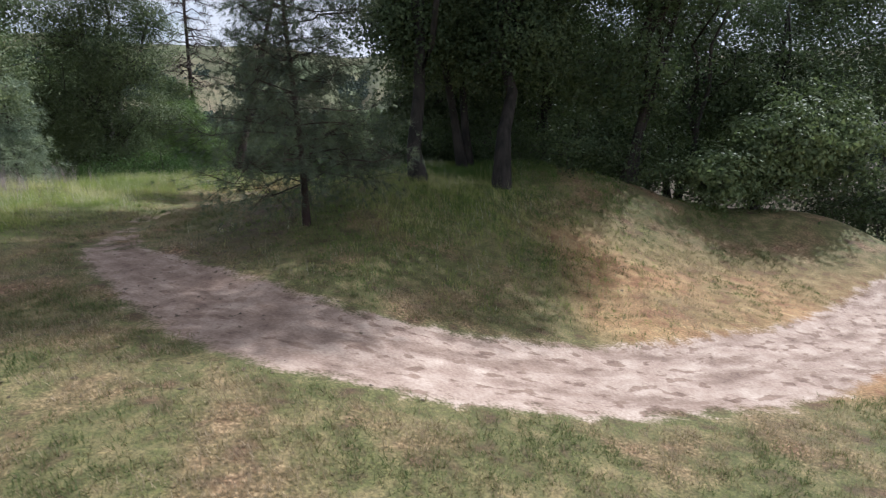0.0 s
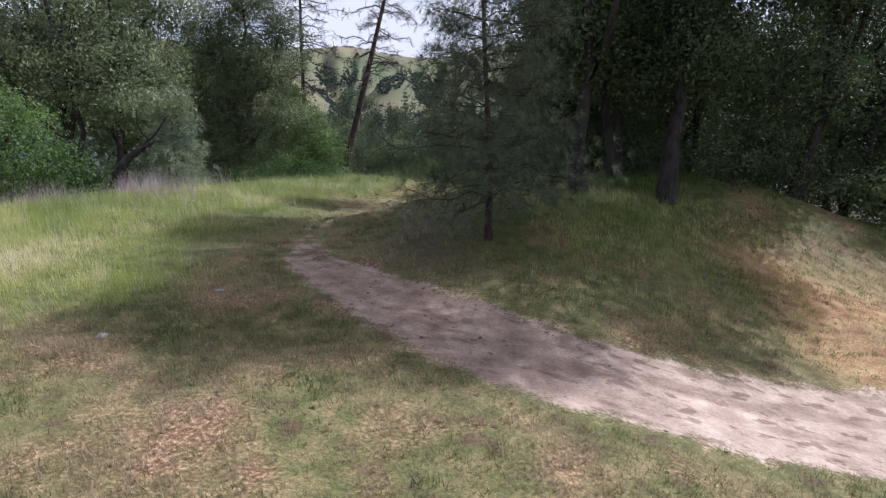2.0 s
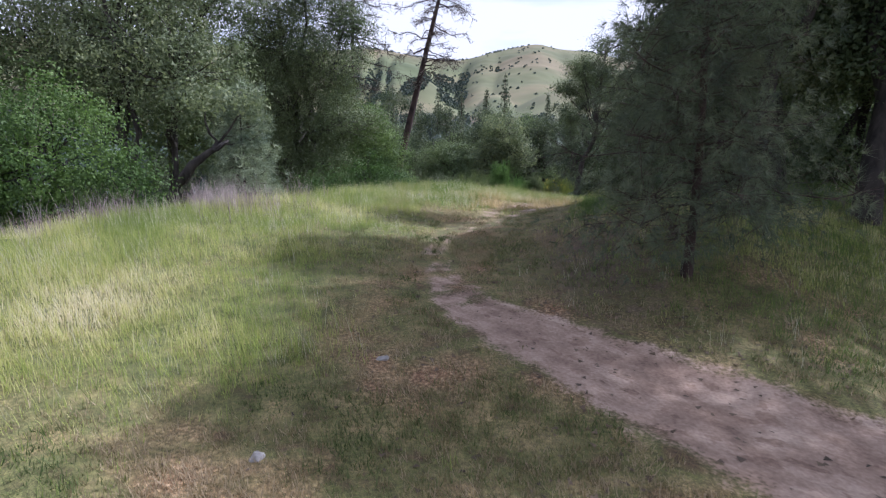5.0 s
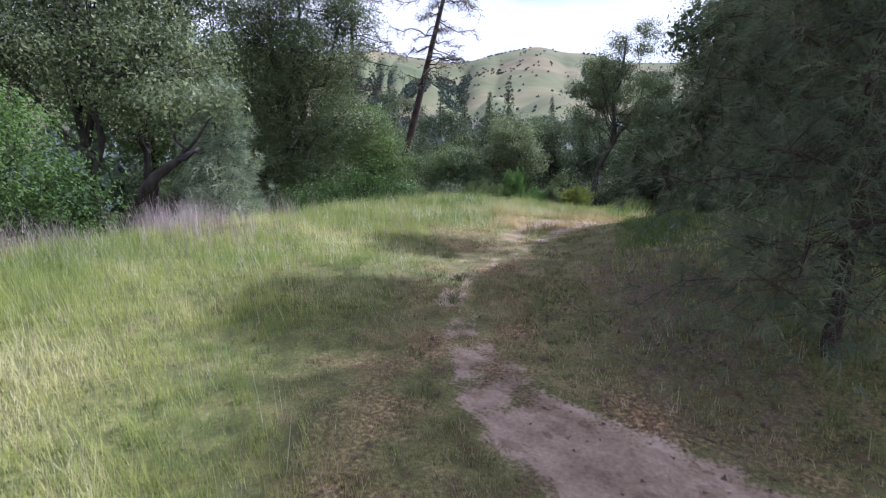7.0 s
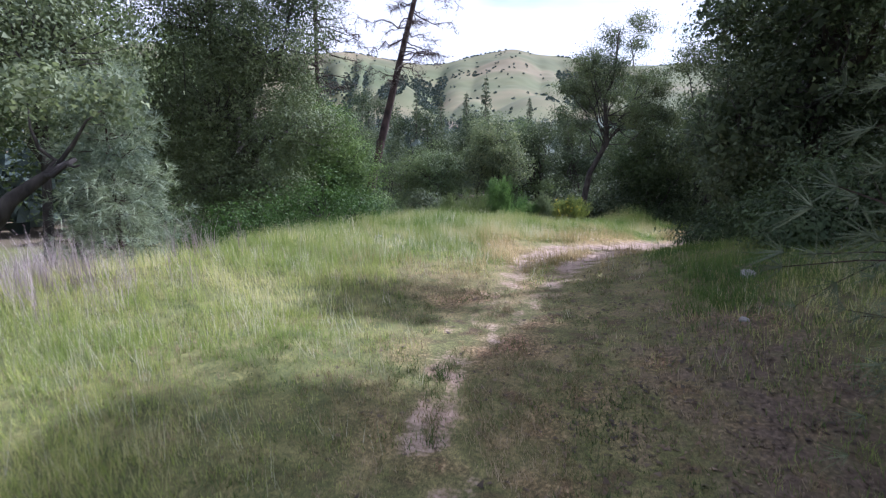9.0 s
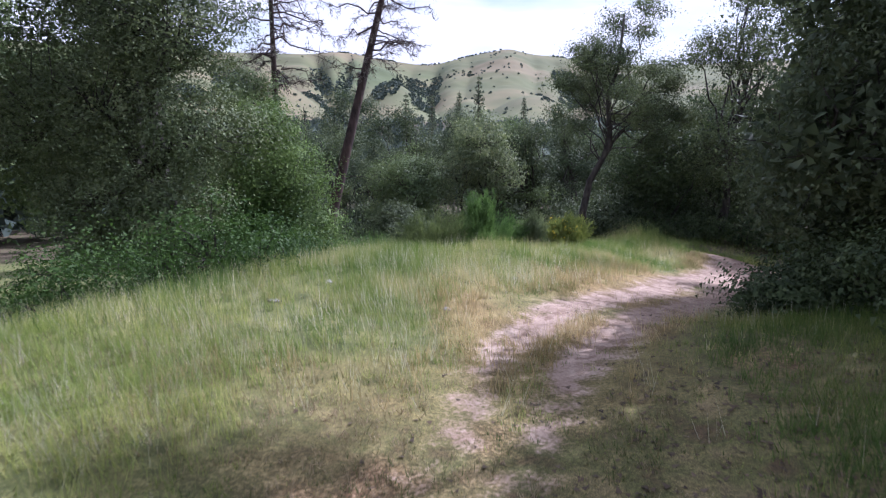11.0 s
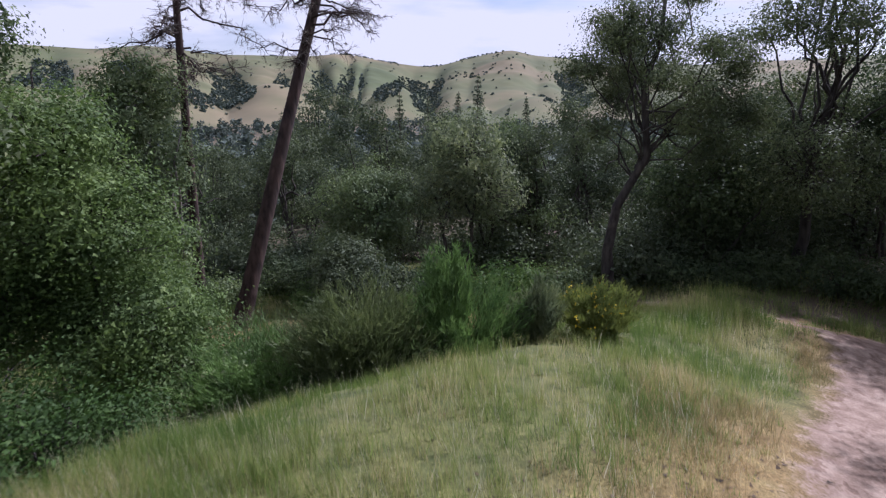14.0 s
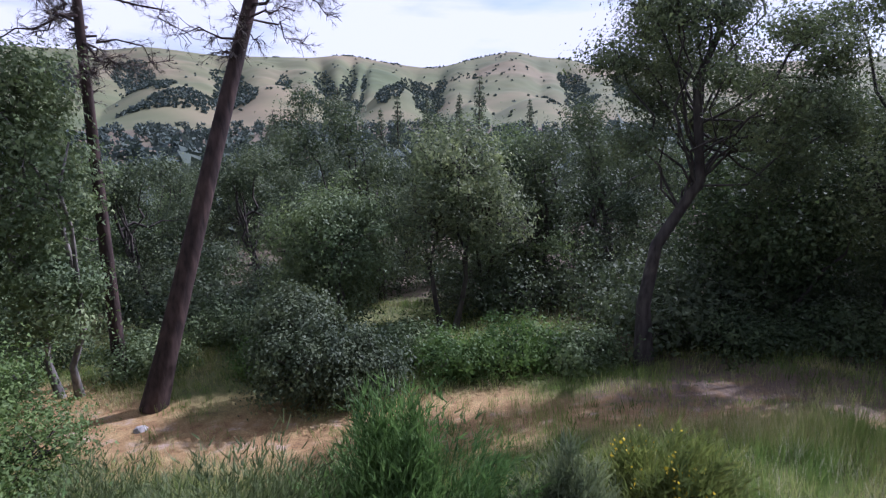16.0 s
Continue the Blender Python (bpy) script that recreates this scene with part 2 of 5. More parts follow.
SOIL, HILL, STONE = ground_material(), hill_material(), stone_material()
OAK_LEAF = leaf_material("live_oak_leaf", (0.05, 0.08, 0.042), (0.135, 0.18, 0.098), (0.235, 0.27, 0.175), 0.3)
EDGE_LEAF = leaf_material("dense_oak_leaf", (0.045, 0.068, 0.038), (0.125, 0.155, 0.088), (0.225, 0.25, 0.165), 0.24)
VALLEY_LEAF = leaf_material("valley_oak_leaf", (0.034, 0.05, 0.034), (0.085, 0.11, 0.07), (0.15, 0.172, 0.122), 0.26)
# grey-green, lightened to stand in for sunlight on the left oaks
GREY_LIT_LEAF = leaf_material("grey_lit_oak_leaf", (0.065, 0.09, 0.056), (0.175, 0.21, 0.135), (0.29, 0.315, 0.22), 0.34)
# darker copy of the oak leaf, with the wood's shade in its colour
SHADED_LEAF = leaf_material("oak_leaf_shaded", (0.026, 0.042, 0.024), (0.07, 0.1, 0.054), (0.125, 0.15, 0.09), 0.26, 0.65)
BRIGHT_LEAF = leaf_material("bright_shrub_leaf", (0.05, 0.095, 0.03), (0.1, 0.165, 0.058), (0.14, 0.195, 0.085), 0.38)
# lush green with the shade under the oaks darkened into it
LUSH_SHADED_LEAF = leaf_material("lush_shaded_shrub_leaf", (0.02, 0.042, 0.014), (0.05, 0.095, 0.03), (0.09, 0.14, 0.05), 0.35)
SAPLING_LEAF = leaf_material("young_oak_leaf", (0.052, 0.09, 0.034), (0.118, 0.178, 0.07), (0.205, 0.265, 0.12), 0.36)
BROOM_LEAF = leaf_material("broom_stem_green", (0.06, 0.12, 0.042), (0.125, 0.21, 0.08), (0.2, 0.285, 0.13), 0.35)
BROOM_OLIVE = leaf_material("olive_broom_green", (0.085, 0.12, 0.04), (0.165, 0.2, 0.07), (0.29, 0.29, 0.12), 0.35)
BROOM_DULL = leaf_material("dull_broom_green", (0.055, 0.08, 0.04), (0.115, 0.15, 0.075), (0.2, 0.22, 0.13), 0.3)
PINE_NEEDLE = leaf_material("pine_needle", (0.06, 0.08, 0.062), (0.12, 0.145, 0.11), (0.22, 0.235, 0.19), 0.3)
GREY_NEEDLE = leaf_material("grey_pine_needle", (0.137, 0.176, 0.140), (0.234, 0.283, 0.227), (0.370, 0.410, 0.328), 0.2)
DEAD_NEEDLE = leaf_material("dry_pine_needle", (0.1, 0.085, 0.08), (0.17, 0.15, 0.145), (0.25, 0.23, 0.22), 0.1)
# bluish grey: the distance haze is put into the leaf colour
HAZED_LEAF = leaf_material("hazed_oak_leaf", (0.05, 0.07, 0.072), (0.075, 0.098, 0.1), (0.105, 0.13, 0.125), 0.1, 0.8, 0.05)
YELLOW = leaf_material("yellow_flower", (0.5, 0.36, 0.02), (0.65, 0.48, 0.03), (0.7, 0.55, 0.08), 0.2)
OAK_BARK = bark_material("oak_bark", (0.025, 0.022, 0.02), (0.09, 0.08, 0.07))
# oak bark blackened to stand in for the thicket's deep shade
SHADE_BARK = bark_material("shade_darkened_bark", (0.012, 0.011, 0.01), (0.05, 0.045, 0.038))
PINE_BARK = bark_material("pine_bark", (0.02, 0.014, 0.012), (0.078, 0.052, 0.043), 7.0)
GREY_BARK = bark_material("pale_oak_bark", (0.07, 0.065, 0.06), (0.24, 0.225, 0.2))
SHORT_GRASS = grass_material("short_grass", [(0.1, (0.065, 0.1, 0.032)), (0.36, (0.135, 0.165, 0.06)), (0.54, (0.225, 0.185, 0.092)), (0.76, (0.4, 0.32, 0.21))], 0.45, 0.9)
TALL_GRASS = grass_material("tall_grass", [(0.05, (0.175, 0.24, 0.06)), (0.4, (0.34, 0.39, 0.105)), (0.65, (0.57, 0.53, 0.23)), (0.88, (0.76, 0.68, 0.48))], 0.5, 0.45, 0.98)
SLOPE_GRASS = grass_material("slope_grass", [(0.05, (0.085, 0.15, 0.034)), (0.45, (0.18, 0.245, 0.06)), (0.7, (0.32, 0.325, 0.115)), (0.9, (0.5, 0.43, 0.24))], 0.5, 0.6, 0.86)
# greens darkened so that the colour itself carries the trees' shade
SHADE_TONED_GRASS = grass_material("shade_toned_grass", [(0.05, (0.06, 0.12, 0.028)), (0.5, (0.12, 0.185, 0.045)), (0.9, (0.22, 0.24, 0.085))], 0.35, 0.6, 0.86)
STRAW_GRASS = grass_material("straw_grass", [(0.1, (0.17, 0.16, 0.065)), (0.4, (0.3, 0.245, 0.115)), (0.65, (0.44, 0.34, 0.16)), (0.9, (0.62, 0.51, 0.3))], 0.45, 0.6)
SEED_GRASS = grass_material("seeding_grass", [(0.15, (0.32, 0.34, 0.18)), (0.5, (0.5, 0.48, 0.32)), (0.85, (0.64, 0.6, 0.48))], 0.5, 0.7)
LITTER = leaf_material("leaf_litter", (0.045, 0.034, 0.028), (0.1, 0.075, 0.062), (0.22, 0.17, 0.145), 0.05, 0.8, 1.5)
DRY_WEED = grass_material("dry_weed", [(0.2, (0.2, 0.15, 0.15)), (0.6, (0.36, 0.29, 0.29)), (0.9, (0.45, 0.39, 0.36))], 0.3, 1.0)

# ---- mesh builders ----


class Geo:
    """Vertices and faces, gathered from arrays."""

    def __init__(self):
        self.v, self.f, self.n = [], [], 0

    def add(self, verts, *faces):
        verts = np.asarray(verts, float).reshape(-1, 3)
        self.v.append(verts)
        self.f += [np.asarray(f, int) + self.n for f in faces if len(f)]
        self.n += len(verts)

    def tube(self, pts, radii, sides=7):
        pts, radii = np.asarray(pts, float), np.asarray(radii, float)
        d = np.gradient(pts, axis=0)
        d /= np.linalg.norm(d, axis=1)[:, None] + 1e-9
        ref = np.where(np.abs(d[:, 2:]) < 0.9, np.array([[0, 0, 1.0]]), np.array([[1.0, 0, 0]]))
        a = np.cross(d, ref)
        a /= np.linalg.norm(a, axis=1)[:, None] + 1e-9
        b = np.cross(d, a)
        th = np.linspace(0, 2 * np.pi, sides, endpoint=False)
        ring = pts[:, None] + radii[:, None, None] * (np.cos(th)[None, :, None] * a[:, None] + np.sin(th)[None, :, None] * b[:, None])
        k, s = len(pts), sides
        i, j = np.meshgrid(np.arange(k - 1), np.arange(s), indexing="ij")
        q = np.stack([i * s + j, i * s + (j + 1) % s, (i + 1) * s + (j + 1) % s, (i + 1) * s + j], -1).reshape(-1, 4)
        self.add(ring.reshape(-1, 3), q, [np.arange((k - 1) * s, k * s)])

    def mesh(self, name, mat, smooth=False):
        me = bpy.data.meshes.new(name)
        v = np.concatenate(self.v)
        me.vertices.add(len(v))
        me.vertices.foreach_set("co", v.ravel())
        loops = np.concatenate([f.ravel() for f in self.f])
        tot = np.concatenate([np.full(len(f), f.shape[1]) for f in self.f])
        me.loops.add(len(loops))
        me.loops.foreach_set("vertex_index", loops)
        me.polygons.add(len(tot))
        me.polygons.foreach_set("loop_start", np.concatenate([[0], np.cumsum(tot)[:-1]]))
        me.polygons.foreach_set("use_smooth", np.full(len(tot), smooth))
        me.update(calc_edges=True)
        me.materials.append(mat)
        return me


def part(name, geo, mat, parent, label="", smooth=False):
    ob = new(name, geo.mesh(name, mat, smooth))
    ob.parent = parent
    return tagged(ob, label)


def unit(rng, n):
    d = rng.normal(size=(n, 3))
    return d / np.linalg.norm(d, axis=1)[:, None]


def leaf_quads(geo, centres, size, rng, aspect=0.5, droop=0.0):
    """A folded rhombic leaf at every centre."""
    n = len(centres)
    nrm = unit(rng, n) + np.array([0, 0, 0.5])
    nrm /= np.linalg.norm(nrm, axis=1)[:, None] + 1e-9
    d = np.cross(nrm, unit(rng, n))
    d /= np.linalg.norm(d, axis=1)[:, None] + 1e-9
    d[:, 2] -= droop
    s = np.cross(nrm, d)
    up = np.cross(s, d)
    ln = size * rng.uniform(0.6, 1.35, n)[:, None]
    w = ln * aspect * 0.5
    v = np.stack([centres, centres + d * ln * 0.5 + s * w + up * w * 0.3, centres + d * ln, centres + d * ln * 0.5 - s * w + up * w * 0.3], 1)
    k = np.arange(n)[:, None] * 4
    geo.add(v.reshape(-1, 3), np.concatenate([k + np.array([0, 1, 2]), k + np.array([0, 2, 3])]))


def leaf_tris(geo, centres, size, rng, aspect=0.5, droop=0.0, out=None):
    """A small pointed leaf at every centre, turned outward from its bough where out is given."""
    n = len(centres)
    nrm = unit(rng, n) + np.array([0, 0, 0.5]) if out is None else 0.75 * unit(rng, n) + out
    nrm /= np.linalg.norm(nrm, axis=1)[:, None] + 1e-9
    d = np.cross(nrm, unit(rng, n))
    d /= np.linalg.norm(d, axis=1)[:, None] + 1e-9
    d[:, 2] -= droop
    s = np.cross(nrm, d)
    ln = size * rng.uniform(0.6, 1.35, n)[:, None]
    w = ln * aspect * 0.6
    v = np.stack([centres + s * w, centres - s * w * 0.8 + d * ln * 0.15, centres + d * ln], 1)
    geo.add(v.reshape(-1, 3), np.arange(n * 3).reshape(-1, 3))


def needle_tufts(geo, centres, dirs, length, rng, per=14, width=0.006, spread=0.75):
    """Thin needles that fan out from every centre along its twig's direction."""
    n = len(centres)
    c = np.repeat(centres, per, 0)
    d = np.repeat(dirs, per, 0) + spread * unit(rng, n * per)
    d /= np.linalg.norm(d, axis=1)[:, None]
    ln = length * rng.uniform(0.6, 1.2, n * per)[:, None]
    s = np.cross(d, unit(rng, n * per))
    s /= np.linalg.norm(s, axis=1)[:, None] + 1e-9
    v = np.stack([c - s * width / 2, c + s * width / 2, c + d * ln - np.array([0, 0, 0.12]) * ln], 1)
    geo.add(v.reshape(-1, 3), np.arange(n * per * 3).reshape(-1, 3))


def wobble(rng, a, b, k=5, amount=0.08):
    """A crooked line from a to b."""
    a, b = np.asarray(a, float), np.asarray(b, float)
    t = np.linspace(0, 1, k)[:, None]
    off = rng.normal(size=(k, 3)) * amount * np.linalg.norm(b - a)
    off[0] = off[-1] = 0
    return a + (b - a) * t + off


# ---- the lie of the land ----


def vnoise(x, y, scale, seed=0):
    """Smooth value noise, -1 to 1."""
    x, y = np.asarray(x, float) * scale + seed * 17.3, np.asarray(y, float) * scale - seed * 9.1
    ix, iy = np.floor(x), np.floor(y)
    fx, fy = x - ix, y - iy
    fx, fy = fx * fx * (3 - 2 * fx), fy * fy * (3 - 2 * fy)

    def h(a, b):
        s = np.sin(a * 127.1 + b * 311.7 + seed * 74.7) * 43758.5453
        return (s - np.floor(s)) * 2 - 1

    return (h(ix, iy) * (1 - fx) + h(ix + 1, iy) * fx) * (1 - fy) + (h(ix, iy + 1) * (1 - fx) + h(ix + 1, iy + 1) * fx) * fy


def ease(t):
    t = np.clip(t, 0, 1)
    return t * t * (3 - 2 * t)


RIM = [(-60, -50), (-22, 0), (-13.4, 10), (-11, 15.8), (-9.4, 20.2), (-7.9, 23.4), (-5.7, 26.2), (-3.9, 28.9), (-2.2, 31.4), (-0.2, 33.6), (3, 35.4), (14, 35.8), (60, 30)]
# the trail: x, y, half width, bareness
TRAIL = [(24, 19.5, 0.85, 0.85), (9.3, 10.6, 0.9, 0.85), (6.4, 8.0, 1.05, 0.9), (3.9, 6.6, 1.1, 0.92), (2.1, 6.1, 1.15, 0.97), (0.4, 5.75, 1.1, 1), (-1.5, 5.75, 1.1, 1), (-2.75, 6.5, 1.05, 0.95),
         (-4.1, 7.65, 0.82, 0.88), (-4.95, 8.3, 0.65, 0.85), (-5.5, 8.85, 0.52, 0.8), (-5.9, 9.75, 0.42, 0.72), (-6.2, 10.5, 0.3, 0.5), (-6.6, 12.3, 0.28, 0.42), (-6.25, 14.0, 0.4, 0.3), (-5.6, 16.0, 0.62, 0.4), (-5.2, 18.0, 0.95, 0.62),
         (-3.85, 20.8, 1.15, 0.72), (-1.8, 23.7, 1.25, 0.75), (-0.45, 26.3, 1.25, 0.82), (1.1, 28.5, 1.2, 0.88),
         (2.2, 30.6, 1.2, 0.9), (2.6, 32.2, 1.2, 0.8), (1.8, 33.8, 1, 0.5), (0, 34.8, 0.9, 0.3), (-6, 34.6, 0.9, 0.25), (-13.4, 34.2, 0.8, 0.32), (-20, 36, 0.8, 0.3)]


def along(x, y, line):
    """The distance to a line of points, the side (left of its run is positive) and how far along each foot lies."""
    x, y = np.asarray(x, float), np.asarray(y, float)
    best, side, foot = np.full(x.shape, 1e9), np.zeros(x.shape), np.zeros(x.shape)
    for i in range(len(line) - 1):
        (ax, ay), (bx, by) = line[i][:2], line[i + 1][:2]
        dx, dy = bx - ax, by - ay
        t = np.clip(((x - ax) * dx + (y - ay) * dy) / (dx * dx + dy * dy), 0, 1)
        d = np.hypot(x - ax - t * dx, y - ay - t * dy)
        m = d < best
        best, side, foot = np.where(m, d, best), np.where(m, np.sign(dx * (y - ay) - dy * (x - ax)), side), np.where(m, i + t, foot)
    return best, side, foot


SPUR = [(2.3, 31.2, 1.2, 0.88), (3.6, 32.7, 1.25, 0.85), (6.0, 33.6, 1.2, 0.75), (14.0, 34.2, 1.1, 0.7)]


def bare(x, y):
    """How bare the trail and its spur are: about 1 in the wheel tracks, 0 at the edge, less outside."""
    return np.maximum(worn_line(x, y, TRAIL), worn_line(x, y, SPUR))


def worn_line(x, y, line):
    d, _, foot = along(x, y, line)
    k = np.arange(len(line))
    hw, b = np.interp(foot, k, [p[2] for p in line]), np.interp(foot, k, [p[3] for p in line])
    q = d / hw
    return np.where(q < 3, np.clip(1.15 - q * q, -1, 1) * b - 0.5 * np.exp(-(q / 0.25) ** 2) * (b < 0.8), -1)


def land(x, y):
    x, y = np.asarray(x, float), np.asarray(y, float)
    cx, cy = np.clip(x, -16, 9), np.clip(y, -8, 34)
    up = 0.4 - 0.0028 * cx - 0.0527 * cy - 0.0066 * cx * cy - 0.0015 * cy * cy
    up = up - 0.05 * (np.abs(x - cx) + np.abs(y - cy))
    # the ground falls away to the east, towards the foot of the bank
    up = up - 0.62 * ease((x + 2.4) / 5.0) * ease((18 - y) / 5)
    up = up + 1.55 * np.exp(-(np.abs((x - 0.6) / 4.6) ** 2.6) - np.abs((y - 15.0) / 5.0) ** 2.6)
    up = up + 0.85 * np.exp(-(np.abs((x - 4.4) / 2.9) ** 2.2) - np.abs((y - 14.9) / 2.2) ** 2.2)
    up = up + 0.9 * np.exp(-((x - 10.9) / 2.4) ** 2 - ((y - 14.6) / 2.6) ** 2)
    up = up + 0.9 * np.exp(-((x - 2.5) / 3.2) ** 2 - ((y - 20.5) / 4.0) ** 2)
    up = up + 1.2 * np.exp(-((x - 8.3) / 3.6) ** 2 - ((y - 16.0) / 3.6) ** 2)
    up = up + 0.4 * np.exp(-((x + 0.2) / 2.0) ** 2 - ((y - 32.2) / 1.6) ** 2)
    up = up + 0.62 * ease((x + 1.5) / 4.5) * ease((y - 26) / 6)
    low = -3.4 + 0.08 * np.clip(x, -40, 12) - 0.1 * np.clip(y - 34, -6, 60) - 0.03 * np.clip(np.abs(x) - 20, 0, 150)
    d, side, _ = along(x, y, RIM)
    s = d * side
    z = up + (low - up) * ease((s + 0.7) / 6.4)
    far = np.hypot(x + 5, y - 15)
    z = np.where(far > 120, z + (-14 - z) * ease((far - 120) / 120), z)
    near = np.exp(-(far / 60) ** 2)
    z = z + near * (0.05 * vnoise(x, y, 0.7, 1) + 0.025 * vnoise(x, y, 2.3, 2))
    z = z - 0.05 * np.clip(bare(x, y), 0, 1) * near
    return z


def tallness(x, y):
    """0 where the turf is short, 1 where the grass stands tall."""
    t = ease((-x - 6.9 + 0.8 * ease((y - 5) / 2.5) + 0.8 * vnoise(x, y, 0.5, 6)) / 2.4) * ease((y - 1.5) / 4 + 0.4) * 0.9
    t = np.maximum(t, ease((y - 15.5 + vnoise(x, y, 0.4, 7)) / 3.0))
    t = np.maximum(t, 0.7 * np.exp(-((x + 0.2) / 3.0) ** 2 - ((y - 13.5) / 4.2) ** 2))
    return np.clip(t, 0, 1)


def dryness(x, y):
    """Where the sunny bank beyond the trail, and the turf above the slope, have dried to straw and red earth."""
    bank = ease((x - 1.5 + 0.7 * vnoise(x, y, 0.6, 31)) / 1.6) * ease((y - 5.2) / 1.2) * ease((13.4 - y) / 2.6) * np.clip(0.75 + 0.35 * vnoise(x, y, 0.8, 32), 0, 1)
    d = along(x, y, TRAIL[22:])[0]
    bench = ease((2.4 - d + 0.9 * vnoise(x, y, 0.7, 36)) / 1.6) * ease((y - 31.5) / 1.5) * 0.7
    return np.maximum(np.maximum(bank, bench), 0.5 * straw(x, y))


def straw(x, y):
    """The share of straw among the tall grass beyond the shade."""
    d, side, _ = along(x, y, RIM)
    return ease((y - 15.5 + 1.2 * vnoise(x, y, 0.35, 41)) / 3.5) * ease((-d * side - 1.9 + 1.3 * vnoise(x, y, 0.5, 42)) / 1.8) * np.clip(0.85 + 0.6 * vnoise(x, y, 0.9, 43), 0, 1) * ease((np.interp(y, (14, 18, 21, 24, 28, 31), (-3.6, -3.4, -2.0, -0.2, 2.0, 4.0)) - x) / 0.8)


def ground_z(x, y):
    return float(land(np.array([x]), np.array([y]))[0])


def spread_axis(lo, hi, step, grow, reach):
    mid = np.arange(lo, hi + 1e-6, step)
    out, s, v = [], step, 0.0
    while v < reach:
        s *= grow
        v += s
        out.append(v)
    out = np.array(out)
    return np.concatenate([lo - out[::-1], mid, hi + out])


def build_ground():
    xs, ys = spread_axis(-15, 9, 0.27, 1.1, 4000), spread_axis(0, 37, 0.27, 1.1, 4000)
    X, Y = np.meshgrid(xs, ys, indexing="ij")
    Z = land(X.ravel(), Y.ravel())
    nx, ny = len(xs), len(ys)
    i, j = np.meshgrid(np.arange(nx - 1), np.arange(ny - 1), indexing="ij")
    q = np.stack([i * ny + j, (i + 1) * ny + j, (i + 1) * ny + j + 1, i * ny + j + 1], -1).reshape(-1, 4)
    g = Geo()
    g.add(np.stack([X.ravel(), Y.ravel(), Z], 1), q)
    ob = new("ground", g.mesh("ground", SOIL, True))
    a = ob.data.attributes.new("trail", "FLOAT", "POINT")
    a.data.foreach_set("value", bare(X.ravel(), Y.ravel()).astype(np.float32))
    x, y = X.ravel(), Y.ravel()
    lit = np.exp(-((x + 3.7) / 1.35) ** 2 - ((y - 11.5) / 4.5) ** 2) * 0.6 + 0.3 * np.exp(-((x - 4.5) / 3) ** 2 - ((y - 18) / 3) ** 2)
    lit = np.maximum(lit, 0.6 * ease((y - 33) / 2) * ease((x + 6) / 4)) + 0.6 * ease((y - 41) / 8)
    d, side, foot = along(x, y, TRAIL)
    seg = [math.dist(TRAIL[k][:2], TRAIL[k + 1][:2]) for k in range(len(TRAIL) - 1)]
    for nm, val in (("run", np.interp(foot, np.arange(len(TRAIL)), np.concatenate([[0], np.cumsum(seg)]))), ("across", np.clip(d * side, -3, 3)), ("tall", tallness(x, y)), ("dry", dryness(x, y)), ("brown_mix", 0.75 * ease((-x + 0.2) / 2.6) * ease((19 - y) / 2.5) + 0.6 * ease((y - 17.5) / 2) + 0.25 * ease((y - 31) / 2))):
        c = ob.data.attributes.new(nm, "FLOAT", "POINT")
        c.data.foreach_set("value", val.astype(np.float32))
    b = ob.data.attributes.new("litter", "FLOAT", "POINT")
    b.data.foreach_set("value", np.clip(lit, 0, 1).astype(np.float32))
    return tagged(ob, "sloping meadow ground with a bare sandy trail", "ground", kind="structure")


# the far hills: bearing and height of the skyline in degrees
SKYLINE = [(-70, 4.6), (-44, 5.0), (-40, 5.0), (-38.2, 4.93), (-36.6, 5.1), (-34.2, 5.44), (-32.3, 5.3), (-30, 5.05), (-27.7, 4.89), (-24.2, 4.93), (-20.2, 4.93), (-17.5, 5.2), (-15.9, 5.1), (-12.7, 4.5), (-10, 4.2),
           (-8.6, 4.05), (-7.2, 4.3), (-3.9, 5.05), (-0.7, 5.62), (0.9, 5.2), (2, 5.0), (4.1, 4.87), (6.3, 4.3), (7.8, 4.0), (14, 3.9), (44, 4.4)]
# gullies: bearing at the skyline and at the foot, half width in degrees, depth in metres
GULLIES = [(-28.6, -26.2, 1.5, 30), (-19.6, -18.0, 0.9, 26), (-16.0, -17.7, 0.7, 22), (-9.6, -13.0, 1.3, 26), (-7.6, -9.4, 1.2, 26), (3.6, 6.4, 1.3, 24), (-14.4, -16.2, 0.4, 10), (-36.6, -33.4, 1.6, 24), (-23.2, -22.4, 1.4, 10), (1.6, 2.2, 0.8, 8), (-4.4, -5.0, 0.9, 8), (-40.5, -41.5, 1.5, 20), (9.5, 10.5, 1.5, 18)]
# low rounded hillocks in front: bearing, half width, distance, height
HILLOCKS = [(-12.2, 3.4, 900, 50), (-23.5, 4.4, 880, 50), (-32.5, 5.0, 860, 50), (1.6, 4.2, 860, 34), (-4.6, 2.4, 900, 30), (-43, 6, 900, 52), (8, 4, 900, 38)]
CREST_R = 1500.0


def skyline(az):
    k = sorted(SKYLINE)
    a = np.asarray(az, float)
    out = np.zeros_like(a)
    for o in (-0.6, -0.3, 0.0, 0.3, 0.6):
        out = out + np.interp(a + o, [p[0] for p in k], [p[1] for p in k]) / 5
    return out


def rise(r):
    """0 at the foot of the hills, 1 on the skyline."""
    return np.clip((r - 760) / (CREST_R - 760), 0, 1)


